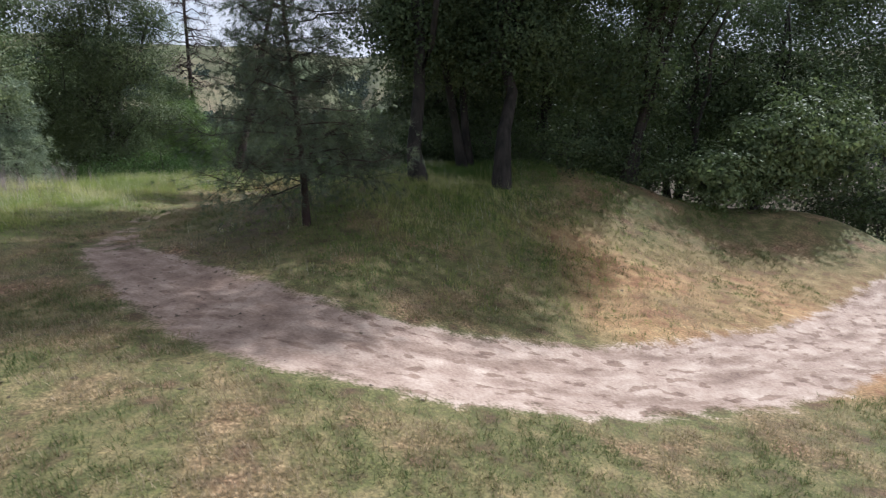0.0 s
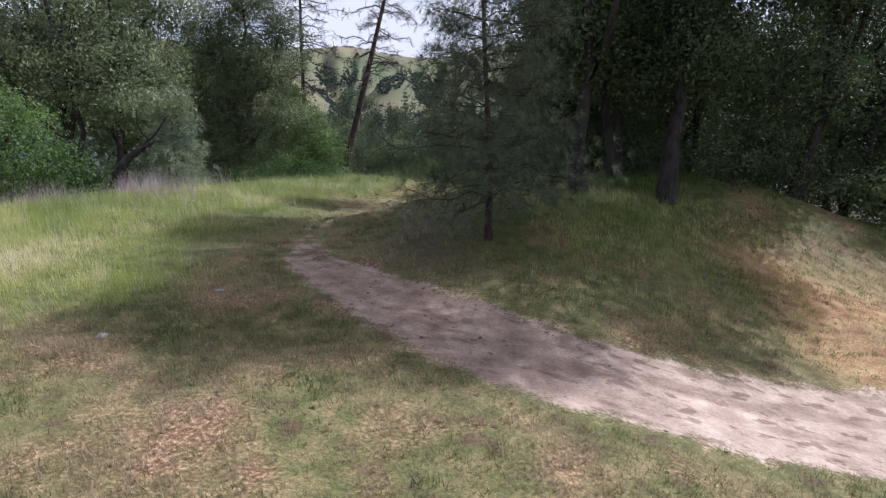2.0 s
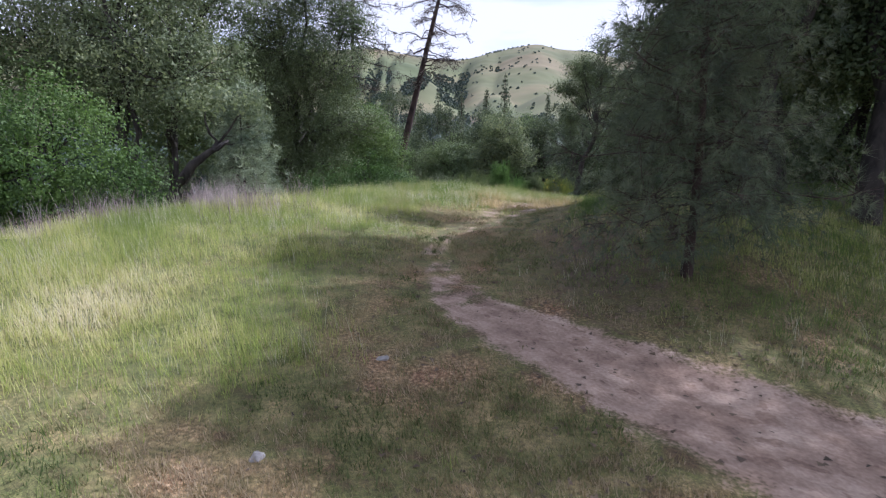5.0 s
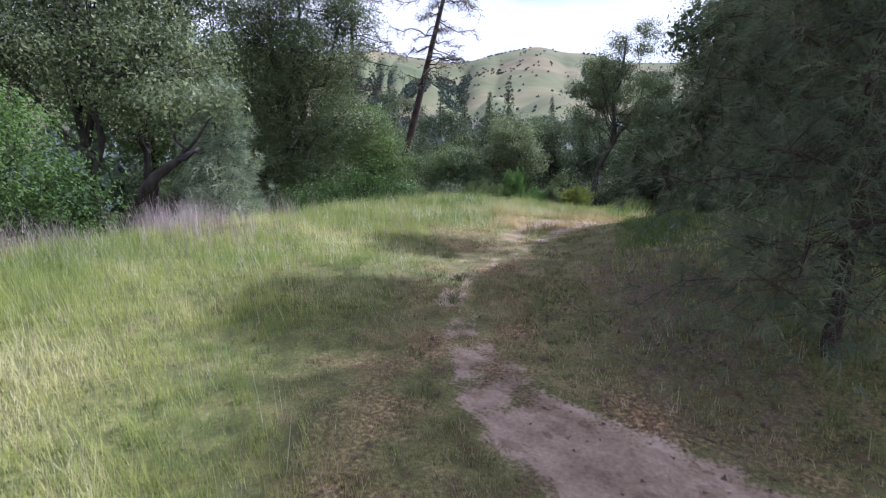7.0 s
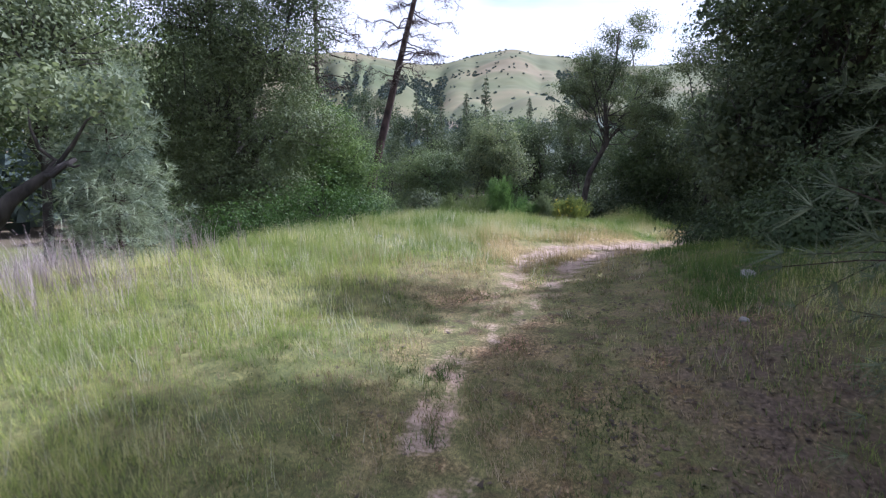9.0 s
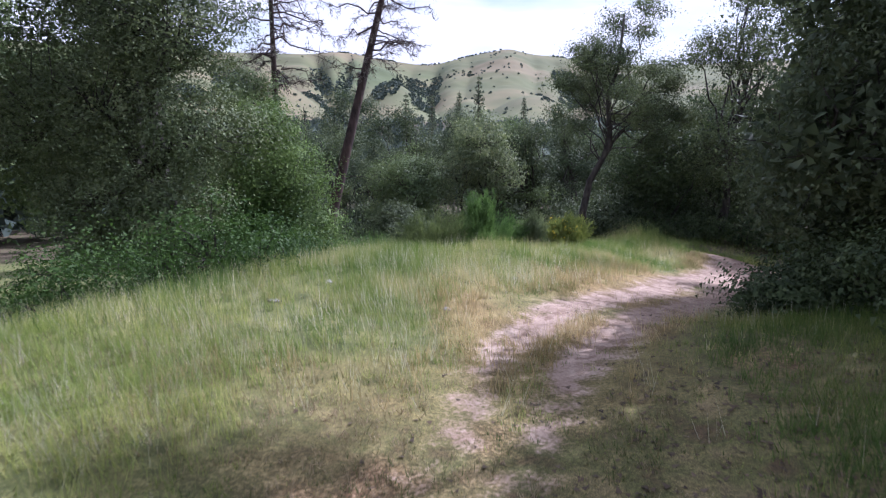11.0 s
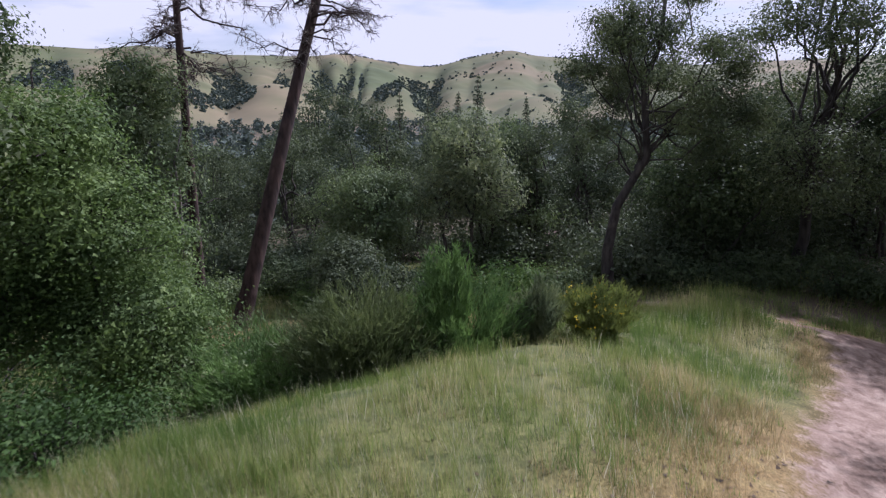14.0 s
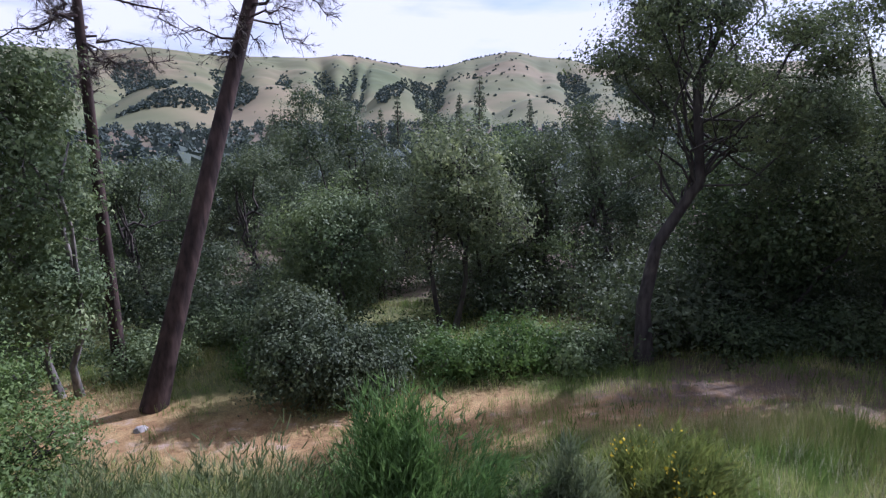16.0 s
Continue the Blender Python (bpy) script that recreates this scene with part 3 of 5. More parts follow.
def gully(az, r):
    """How deep the gullies cut the hills, in metres, and how near to a gully's bed a place lies."""
    s = rise(r)
    cut, bed = np.zeros_like(s), np.zeros_like(s)
    for top, foot, w, d in GULLIES:
        c = foot + (top - foot) * s + 0.15 * np.sin(s * 9 + top)
        q = np.exp(-(np.abs((az - c) / (w * (1.25 - 0.45 * s))) ** 1.6))
        env = np.clip(4.2 * (s + 0.05) * (1 - s), 0, 1)
        cut, bed = cut + d * q * env, np.maximum(bed, q * np.clip(env * 1.6, 0, 1) * np.clip((0.88 - s) * 6, 0, 1) * min(1.0, d / 20))
    return cut, bed


def hill_height(az, r):
    """The far hills by bearing in degrees and distance."""
    az, r = np.asarray(az, float), np.asarray(r, float)
    x, y = r * np.sin(np.radians(az)), r * np.cos(np.radians(az))
    top = CREST_R * np.tan(np.radians(skyline(az))) + 19
    s = rise(r)
    back = np.where(r > CREST_R, np.clip(1 - (r - CREST_R) / 800, 0, 1), 1)
    h = top * (0.8 * s + 0.2 * ease(s)) * back - gully(az, r)[0]
    h = h + (3.0 * vnoise(x, y, 0.014, 4) + 1.2 * vnoise(x, y, 0.05, 3)) * np.clip(s * 3, 0, 1) * np.clip((1 - s) * 6, 0, 1)
    for a, w, d, t in HILLOCKS:
        h = np.maximum(h, t * np.exp(-np.abs((az - a) / w) ** 2.2 - ((r - d) / 170) ** 2)) + 0.12 * t * np.exp(-((az - a) / w) ** 2 - ((r - d) / 200) ** 2)
    return h - 18


def build_hills():
    az, r = np.linspace(-66, 44, 560), np.concatenate([np.linspace(420, 1560, 110), np.linspace(1600, 2300, 6)])
    A, R = np.meshgrid(az, r, indexing="ij")
    Z = hill_height(A, R)
    V = np.stack([R * np.sin(np.radians(A)), R * np.cos(np.radians(A)), Z], -1).reshape(-1, 3)
    na, nr = len(az), len(r)
    i, j = np.meshgrid(np.arange(na - 1), np.arange(nr - 1), indexing="ij")
    q = np.stack([i * nr + j, i * nr + j + 1, (i + 1) * nr + j + 1, (i + 1) * nr + j], -1).reshape(-1, 4)
    g = Geo()
    g.add(V, q)
    ob = new("backdrop_hills", g.mesh("backdrop_hills", HILL, True))
    tagged(ob, "distant rolling green and tan grass hills", "hills", kind="structure")
    # oaks and scrub: thick in the gullies, in groves at the foot and along the skyline, single elsewhere
    rng = np.random.default_rng(5)
    n = 60000
    a, rr = rng.uniform(-56, 30, n), rng.uniform(700, 1520, n)
    x, y = rr * np.sin(np.radians(a)), rr * np.cos(np.radians(a))
    s, bed = rise(rr), gully(a, rr)[1]
    patch = 0.5 + 0.5 * vnoise(x, y, 0.011, 8) + 0.3 * vnoise(x, y, 0.035, 9)
    grove = (vnoise(x, y, 0.009, 12) > 0.62) & (s < 0.3)
    flank = np.exp(-((a + 4.5) / 3.0) ** 2) * np.exp(-((s - 0.6) / 0.3) ** 2)
    top = (s > 0.985) & (vnoise(a, a * 0, 0.55, 6) > 0.42)
    chance = np.where(bed + 0.25 * (patch - 0.5) > 0.42, 0.75 * np.clip(patch * 1.4, 0, 1), 0.007 + 0.07 * flank * (patch > 0.6))
    chance = np.where(grove, 0.8, np.where(top, 0.55, chance))
    keep = rng.random(n) < chance
    a, rr, x, y = a[keep], rr[keep], x[keep], y[keep]
    z = hill_height(a, rr)
    k = 12
    size = np.where(gully(a, rr)[1] > 0.4, rng.uniform(1.6, 3.6, len(x)), rng.uniform(0.7, 2.6, len(x)))
    c = np.repeat(np.stack([x, y, z + size * 0.6], 1), k, 0) + unit(rng, len(x) * k) * np.repeat(size, k)[:, None] * np.array([0.8, 0.8, 0.6]) * rng.uniform(0.2, 0.9, (len(x) * k, 1))
    g = Geo()
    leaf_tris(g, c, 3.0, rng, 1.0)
    tagged(new("hill_scrub", g.mesh("hill_scrub", HAZED_LEAF)), "oaks and scrub scattered over the far hills, haze in their colour", "scrub", kind="stuff")


build_ground()
build_hills()

# ---- trees and shrubs ----


def thing(name, x, y, label, category, group="", sink=0.05):
    ob = new(name)
    ob.empty_display_size = 0.3
    ob.location = (x, y, ground_z(x, y) - sink)
    return tagged(ob, label, category, group)


def fill_lobes(rng, lobes, clumps, per, spread, shell=0.45):
    """Leaf centres in clumps through round masses of crown: the clumps' centres and the leaves."""
    vol = np.array([(l[3] * l[4] * l[5]) ** 0.75 for l in lobes])
    num = np.maximum(6, (clumps * vol / vol.sum())).astype(int)
    cs, faces = [], []
    for (cx, cy, cz, rx, ry, rz), k in zip(lobes, num):
        d = unit(rng, k)
        r = rng.uniform(0.15, 1, (k, 1)) ** shell
        bump = 1 + 0.22 * np.sin(d[:, :1] * 5 + cx * 3) * np.cos(d[:, 1:2] * 6 + cz * 2)
        cs.append(np.array([cx, cy, cz]) + d * r * bump * np.array([rx, ry, rz]))
        faces.append(d)
    c = np.concatenate(cs)
    sp = spread * rng.uniform(0.6, 1.5, (len(c), 1, 1))
    off = rng.normal(size=(len(c), per, 3))
    leaves = c[:, None] + off * sp * np.array([1, 1, 0.7])
    out = 0.55 * np.concatenate(faces)[:, None] + 0.45 * off + np.array([0, 0, 0.25])
    return c, leaves.reshape(-1, 3), out.reshape(-1, 3)


def broadleaf(name, x, y, lobes, label, seed, leaf_mat, bark=OAK_BARK, limb=0.5, category="tree", group="", trunk=0.2, clumps=260, per=60,
              size=0.1, spread=0.28, lean=(0, 0), forks=1, twig_share=0.4, fork_at=0.35, aspect=0.62, sink=0.05, core=1.0, inner=1.6):
    """An oak or large shrub. Lobes are given from the foot of the trunk: centre and radii."""
    rng = np.random.default_rng(seed)
    root = thing(name, x, y, label, category, group, sink)
    cs, leaves, out = fill_lobes(rng, lobes, clumps, per, spread)
    top = max(l[2] for l in lobes)
    main = max(lobes, key=lambda l: l[3] * l[4] * l[5])
    for f in range(forks):
        off = np.clip(np.array([rng.normal() * 0.25, rng.normal() * 0.25, 0]) * (forks > 1), -0.5, 0.5) * min(1.0, main[3] * 0.5)
        end = np.array([main[0] + lean[0] + off[0] * 4, main[1] + lean[1] + off[1] * 4, top * rng.uniform(0.85, 1.0)])
        pts = wobble(rng, off, end, 7, 0.018)
        g = Geo()
        rad = trunk * np.linspace(1, 0.22, 7) / (forks ** 0.4)
        rad[0] *= 1.35
        g.tube(pts, rad, 9)
        stem = part("trunk", g, bark, root, smooth=True)
        for i, lb in enumerate(lobes):
            if i % forks != f:
                continue
            k = fork_at + 0.4 * rng.random() * (1 - fork_at)
            idx = k * 6
            a = pts[int(idx)] + (pts[min(6, int(idx) + 1)] - pts[int(idx)]) * (idx % 1)
            g = Geo()
            lp = wobble(rng, a, np.array(lb[:3]), 6, 0.04)
            g.tube(lp, trunk * np.linspace(limb, 0.1, 6), 6)
            part("limb", g, bark, stem, smooth=True)
    g = Geo()
    cen = np.array([l[:3] for l in lobes])
    pick = rng.random(len(cs)) < twig_share
    for c in cs[pick]:
        j = np.argmin(np.linalg.norm(cen - c, axis=1))
        a = cen[j] * 0.75 + c * 0.25 - np.array([0, 0, 0.2])
        ln = np.linalg.norm(c - a)
        g.tube(wobble(rng, a, c, 4, 0.1), np.array([0.022, 0.016, 0.011, 0.004]) * (0.6 + ln * 0.3), 3)
    if pick.any():
        tagged(part("twigwork", g, bark, root), kind="stuff")
    g = Geo()
    leaf_tris(g, leaves, size, rng, aspect, 0.15, out)
    for cx, cy, cz, rx, ry, rz in lobes:
        k = int(core * 220 * (rx * ry * rz) ** 0.66)
        leaf_tris(g, np.array([cx, cy, cz]) + unit(rng, k) * rng.uniform(0.05, 0.6, (k, 1)) ** 0.5 * np.array([rx, ry, rz]), min(0.2, size * inner), rng, 0.7, 0.1)
    part("crown", g, leaf_mat, root)
    return root


def pine(name, x, y, height, label, seed, radius=2.0, trunk=0.1, lean=(0, 0), first=0.8, whorls=16, per=5, tuft=0.16, needle_mat=PINE_NEEDLE,
         needles=12, density=1.0, droop=0.1, width=0.006, category="pine tree", taper_top=0.35, bare_tip=False, group="", dead=0):
    """A pine: upright trunk, whorls of limbs, needles in tufts on side twigs."""
    rng = np.random.default_rng(seed)
    root = thing(name, x, y, label, category, group)
    k = 12
    zz = np.linspace(0, height, k)
    pts = np.stack([lean[0] * zz + 0.03 * np.sin(zz * 1.3 + seed), lean[1] * zz + 0.03 * np.cos(zz * 1.1), zz], 1)
    rad = trunk * np.linspace(1, 0.15, k)
    rad[0] *= 1.3
    g = Geo()
    g.tube(pts, rad, 10)
    stem = part("trunk", g, PINE_BARK, root, smooth=True)
    limbs, cent, dirs = [], [], []
    for w in range(whorls):
        z = first + (height - first) * (w / whorls) ** 1.05
        t = (z - first) / (height - first)
        a0 = rng.uniform(0, 6.28)
        for b in range(per):
            if rng.random() < 0.12:
                continue
            az = a0 + b * 6.283 / per + rng.normal() * 0.25
            ln = radius * (1 - (1 - taper_top) * t) * rng.uniform(0.55, 1.15)
            s = np.array([np.interp(z, zz, pts[:, 0]), np.interp(z, zz, pts[:, 1]), z])
            e = s + np.array([np.cos(az) * ln, np.sin(az) * ln, ln * (0.25 * t + 0.18 - droop) + rng.normal() * 0.08])
            lp = wobble(rng, s, e, 5, 0.05)
            lp[2:, 2] -= 0.05 * ln
            g = Geo()
            g.tube(lp, np.linspace(0.017, 0.004, 5) * (0.5 + ln / 2.2) * (trunk / 0.1) ** 0.5, 5)
            part("limb", g, PINE_BARK, stem, smooth=True)
            if w < dead:
                continue
            m = max(3, int(ln * 11 * density))
            u = rng.uniform(0.3, 1.0, m)
            p = np.stack([np.interp(u, np.linspace(0, 1, 5), lp[:, c]) for c in range(3)], 1)
            side = rng.normal(size=(m, 3)) * np.array([1, 1, 0.8]) * 0.28 * ln * (1.1 - u[:, None] * 0.6)
            cent.append(p + side)
            d = side + (e - s) / ln * 0.3
            dirs.append(d / (np.linalg.norm(d, axis=1)[:, None] + 1e-6))
            for q, sd in zip(p[::3], side[::3]):
                limbs.append((np.stack([q, q + sd * 0.6 + np.array([0, 0, 0.02]), q + sd]), np.array([0.0045, 0.0035, 0.002])))
    g = Geo()
    for lp, r in limbs:
        g.tube(lp, r, 3)
    tagged(part("twigwork", g, PINE_BARK, root), kind="stuff")
    g = Geo()
    needle_tufts(g, np.concatenate(cent), np.concatenate(dirs), tuft, rng, needles, width, 1.0)
    part("crown", g, needle_mat, root)
    return root


def tall_pine(name, x, y, foot, dx, dy, top, radius, label, seed, lowest, limb_len):
    """A tall half-bare pine: long thick trunk, stubs and thin crooked limbs with sparse needles high up."""
    rng = np.random.default_rng(seed)
    root = thing(name, x, y, label, "pine tree")
    h = top - foot
    k = 14
    zz = np.linspace(0, h, k)
    bow = 0.012 * zz * (h - zz) / h
    pts = np.stack([dx * zz - bow, dy * zz, zz], 1)
    g = Geo()
    rad = radius * np.linspace(1, 0.3, k)
    rad[0] *= 1.18
    g.tube(pts, rad, 12)
    stem = part("trunk", g, PINE_BARK, root, "dark furrowed trunk", smooth=True)
    twigs, cent, dirs = Geo(), [], []
    for z in np.arange(lowest, h, 0.17):
        s = np.array([np.interp(z, zz, pts[:, 0]), np.interp(z, zz, pts[:, 1]), z])
        az = rng.uniform(0, 6.28)
        ln = limb_len * rng.uniform(0.35, 1.15) * (0.5 if z < lowest + 1 else 1)
        up = rng.uniform(-0.35, 0.25)
        e = s + np.array([np.cos(az) * ln, np.sin(az) * ln, up * ln])
        lp = wobble(rng, s, e, 7, 0.06)
        lp[3:, 2] -= np.array([0.02, 0.05, 0.1, 0.2]) * ln * rng.uniform(0, 1)
        g = Geo()
        g.tube(lp, np.linspace(0.038, 0.007, 7) * (0.55 + ln / 4), 6)
        part("limb", g, PINE_BARK, stem, smooth=True)
        for u in rng.uniform(0.25, 1.0, int(7 + ln * 11)):
            p = np.array([np.interp(u, np.linspace(0, 1, 7), lp[:, c]) for c in range(3)])
            d = np.array([np.cos(az), np.sin(az), -0.3]) * 0.6 + rng.normal(size=3) * np.array([1, 1, 0.6])
            d *= rng.uniform(0.2, 0.55) / np.linalg.norm(d)
            tp = wobble(rng, p, p + d, 4, 0.1)
            twigs.tube(tp, np.array([0.011, 0.009, 0.007, 0.004]), 3)
            if rng.random() < 0.55:
                for v in (0.5, 1.0):
                    cent.append(p + d * v)
                    dirs.append(d / np.linalg.norm(d))
    tagged(part("twigwork", twigs, PINE_BARK, root), kind="stuff")
    g = Geo()
    needle_tufts(g, np.array(cent), np.array(dirs), 0.22, rng, 12, 0.008, 0.7)
    part("crown", g, DEAD_NEEDLE, root, "thin grey-brown needles")
    return root


def broom(name, x, y, height, radius, label, seed, mat=BROOM_LEAF, stems=420, flowers=0, category="shrub", leaf=0.035):
    """A broom-like shrub: upright arching green stems with small leaves."""
    rng = np.random.default_rng(seed)
    root = thing(name, x, y, label, category, "", 0.04)
    wood, fol, tips = Geo(), [], []
    # sprays of their own height, so that the outline is uneven
    sprays = [(rng.uniform(0, 6.28), rng.random() ** 0.6, rng.uniform(0.68, 1.08)) for _ in range(11)]
    for i in range(stems):
        sa, sq, sh = sprays[rng.integers(11)]
        a, q = sa + rng.normal() * 0.45, np.clip(sq + rng.normal() * 0.14, 0.02, 1.1)
        b = np.array([np.cos(a), np.sin(a), 0]) * radius * 0.35 * q
        h = height * sh * rng.choice([rng.uniform(0.35, 0.8), rng.uniform(0.75, 1.05)]) * (1 - 0.35 * q * q)
        e = np.array([np.cos(a) * radius * q * rng.uniform(0.75, 1.2), np.sin(a) * radius * q * rng.uniform(0.75, 1.2), h])
        m = (b + e) / 2 + np.array([0, 0, h * 0.14]) + rng.normal(size=3) * 0.04
        t = np.linspace(0, 1, 6)[:, None]
        lp = (1 - t) ** 2 * b + 2 * t * (1 - t) * m + t * t * e
        if i % 3 == 0:
            wood.tube(lp, np.linspace(0.012, 0.003, 6), 4)
        u = rng.uniform(0.2, 1.0, 22)
        p = np.stack([np.interp(u, np.linspace(0, 1, 6), lp[:, c]) for c in range(3)], 1) + rng.normal(size=(22, 3)) * 0.035 * max(0.6, radius)
        fol.append(p)
        tips.append(e)
    tagged(part("stemwork", wood, mat, root), kind="stuff")
    fol = np.concatenate(fol)
    n = len(fol)
    g = Geo()
    d = np.stack([fol[:, 0] * 0.5, fol[:, 1] * 0.5, np.full(n, 0.9)], 1) + 0.5 * unit(rng, n)
    needle_tufts(g, fol, d / np.linalg.norm(d, axis=1)[:, None], leaf * 5.0, rng, 2, leaf * 0.45, 0.3)
    bush = part("foliage", g, mat, root)
    if flowers:
        g = Geo()
        tp = np.array(tips)[rng.choice(len(tips), flowers)]
        c = tp[tp[:, 0] < radius * 0.4]
        leaf_quads(g, np.repeat(c, 5, 0) + rng.normal(size=(len(c) * 5, 3)) * 0.05, 0.035, rng, 0.9)
        tagged(part("blossom", g, YELLOW, bush, "small yellow blossoms"), kind="stuff")
    return root


def rel(x, y, lobes):
    """Crown masses given in the world, turned to lie from the foot of the tree at x, y."""
    z = ground_z(x, y)
    return [(a - x, b - y, c - z, *r) for a, b, c, *r in lobes]


# --- the left side of the meadow
broadleaf("oak_tree", -14.6, 25.6, rel(-14.6, 25.6, [(-15.7, 25.6, 5.2, 2.3, 2.5, 2.2), (-13.6, 25.0, 4.3, 1.9, 1.9, 1.5), (-14.5, 25.4, 7.9, 2.2, 2.3, 1.9), (-13.1, 24.8, 2.0, 1.8, 1.7, 1.1), (-16.7, 24.8, 2.3, 1.8, 1.9, 1.9), (-14.9, 24.2, 2.4, 1.3, 1.2, 1.3), (-12.7, 25.4, 6.0, 1.1, 1.3, 1.0), (-13.5, 24.4, 0.2, 1.5, 1.3, 1.0), (-15.4, 24.4, 0.2, 1.8, 1.5, 1.3)]),
          "large dense live oak with grey-green leaves at the meadow's edge", 11, EDGE_LEAF, trunk=0.3, clumps=1250, per=105, size=0.068, spread=0.25, core=1.8)
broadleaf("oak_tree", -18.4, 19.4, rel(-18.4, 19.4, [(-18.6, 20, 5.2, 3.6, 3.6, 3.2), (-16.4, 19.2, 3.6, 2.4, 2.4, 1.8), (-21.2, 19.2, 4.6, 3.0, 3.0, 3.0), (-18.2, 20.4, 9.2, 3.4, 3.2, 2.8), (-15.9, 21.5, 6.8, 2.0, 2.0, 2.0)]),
          "large grey-green live oak with dark forked trunks", 12, GREY_LIT_LEAF, trunk=0.24, forks=3, clumps=820, per=95, size=0.085, spread=0.29, fork_at=0.3, core=1.2)
broadleaf("oak_tree", -23.5, 15.0, rel(-23.5, 15.0, [(-23.5, 15, 5, 3.6, 3.6, 4.2), (-21.0, 14.2, 2.2, 2.2, 2.2, 2.6), (-24, 15.5, 9.5, 3.4, 3.4, 3.0)]),
          "tall live oak behind the bright green shrub", 13, OAK_LEAF, trunk=0.26, clumps=420, per=60, size=0.17, spread=0.36, core=1.3)
broadleaf("oak_tree", -22.5, 26.5, rel(-22.5, 26.5, [(-22.5, 26.5, 4, 4, 4, 5), (-19.6, 27.5, 2, 2.6, 2.6, 3.4), (-22, 27, 9.5, 3.4, 3.4, 3)]),
          "tall live oak deep in the grove", 14, OAK_LEAF, trunk=0.26, clumps=420, per=55, size=0.18, spread=0.38, core=1.3)
broadleaf("shrub", -15.4, 12.5, rel(-15.4, 12.5, [(-15.4, 12.6, 1.6, 1.9, 1.9, 1.7), (-14.2, 13.4, 0.45, 1.0, 1.0, 0.95), (-16.8, 11.6, 0.9, 1.6, 1.6, 1.5)]),
          "bright green leafy shrub at the meadow's edge", 15, BRIGHT_LEAF, category="shrub", trunk=0.07, forks=3, clumps=400, per=95, size=0.072, spread=0.2)


def leaning_oak():
    """A dark trunk that leans out of the slope and bends upward, with a few leafy sprays."""
    rng = np.random.default_rng(16)
    root = thing("leaning_oak", -14.35, 14.85, "dark crooked oak trunk leaning over the slope", "tree")
    z = root.location.z
    pts = np.array([(-0.1, -0.1, 0), (0.25, 0.15, 0.32 - z), (0.5, 0.35, 0.74 - z), (0.75, 0.54, 1.15 - z), (1.15, 0.83, 1.5 - z), (1.5, 1.1, 1.75 - z)])
    g = Geo()
    g.tube(pts, [0.22, 0.18, 0.15, 0.12, 0.08, 0.04], 10)
    stem = part("trunk", g, OAK_BARK, root, smooth=True)
    for e in ((1.1, 0.8, 2.6 - z), (2.0, 1.2, 2.5 - z), (1.9, 0.7, 1.7 - z)):
        g = Geo()
        g.tube(wobble(rng, pts[4], np.array(e), 5, 0.08), [0.05, 0.04, 0.03, 0.02, 0.01], 6)
        part("limb", g, OAK_BARK, stem, smooth=True)
    _, leaves, out = fill_lobes(rng, [(1.1, 0.8, 2.9 - z, 0.6, 0.6, 0.4), (2.1, 1.2, 2.7 - z, 0.5, 0.5, 0.4)], 26, 50, 0.2)
    g = Geo()
    leaf_tris(g, leaves, 0.1, rng, 0.6, 0.1, out)
    part("crown", g, GREY_LIT_LEAF, root)


leaning_oak()
pine("grey_pine", -13.1, 16.9, 4.6, "young grey pine with soft misty needles", 17, 1.45, 0.07, (0.03, 0.0), 0.3, 16, 6, 0.28, GREY_NEEDLE, 15, 2.4, 0.05, 0.012, taper_top=0.45)
broadleaf("shrub", -11.2, 22.6, [(0, 0, 0.45, 0.8, 0.8, 0.5), (-1.1, -0.5, 0.5, 0.8, 0.7, 0.5)], "low green shrub at the foot of the oak", 18, BRIGHT_LEAF,
          category="shrub", trunk=0.03, forks=3, clumps=90, per=80, size=0.07, spread=0.16)
broadleaf("shrub", -10.3, 27.6, [(0, 0, 0.7, 1.2, 1.1, 0.8), (1.0, 0.5, 0.6, 0.9, 0.9, 0.6)], "low grey-green shrub on the slope", 19, OAK_LEAF,
          category="shrub", trunk=0.04, forks=3, clumps=160, per=80, size=0.07, spread=0.18)

broadleaf("oak_sapling", -12.3, 27.8, rel(-12.3, 27.8, [(-12.2, 27.6, 0.4, 1.4, 1.4, 1.1), (-11.9, 27.9, -1.1, 1.5, 1.4, 0.9), (-12.6, 27.6, 1.9, 1.1, 1.1, 0.9), (-11.7, 28.2, -2.2, 1.4, 1.3, 0.8), (-13.5, 27.4, -0.6, 1.2, 1.2, 1.1)]),
          "bright green young oak on the slope", 20, SAPLING_LEAF, trunk=0.08, forks=2, clumps=760, per=100, size=0.066, spread=0.22, core=2.2)
broadleaf("shrub", -13.7, 31.2, rel(-13.7, 31.2, [(-13.7, 31.1, -1.7, 1.1, 1.1, 0.9), (-13.3, 31.3, -2.9, 1.3, 1.2, 0.9), (-14.8, 31.0, -2.6, 1.2, 1.1, 1.1)]),
          "leafy light green shrub on the lower slope", 24, SAPLING_LEAF, category="shrub", trunk=0.05, forks=3, clumps=240, per=85, size=0.062, spread=0.2, core=1.5)

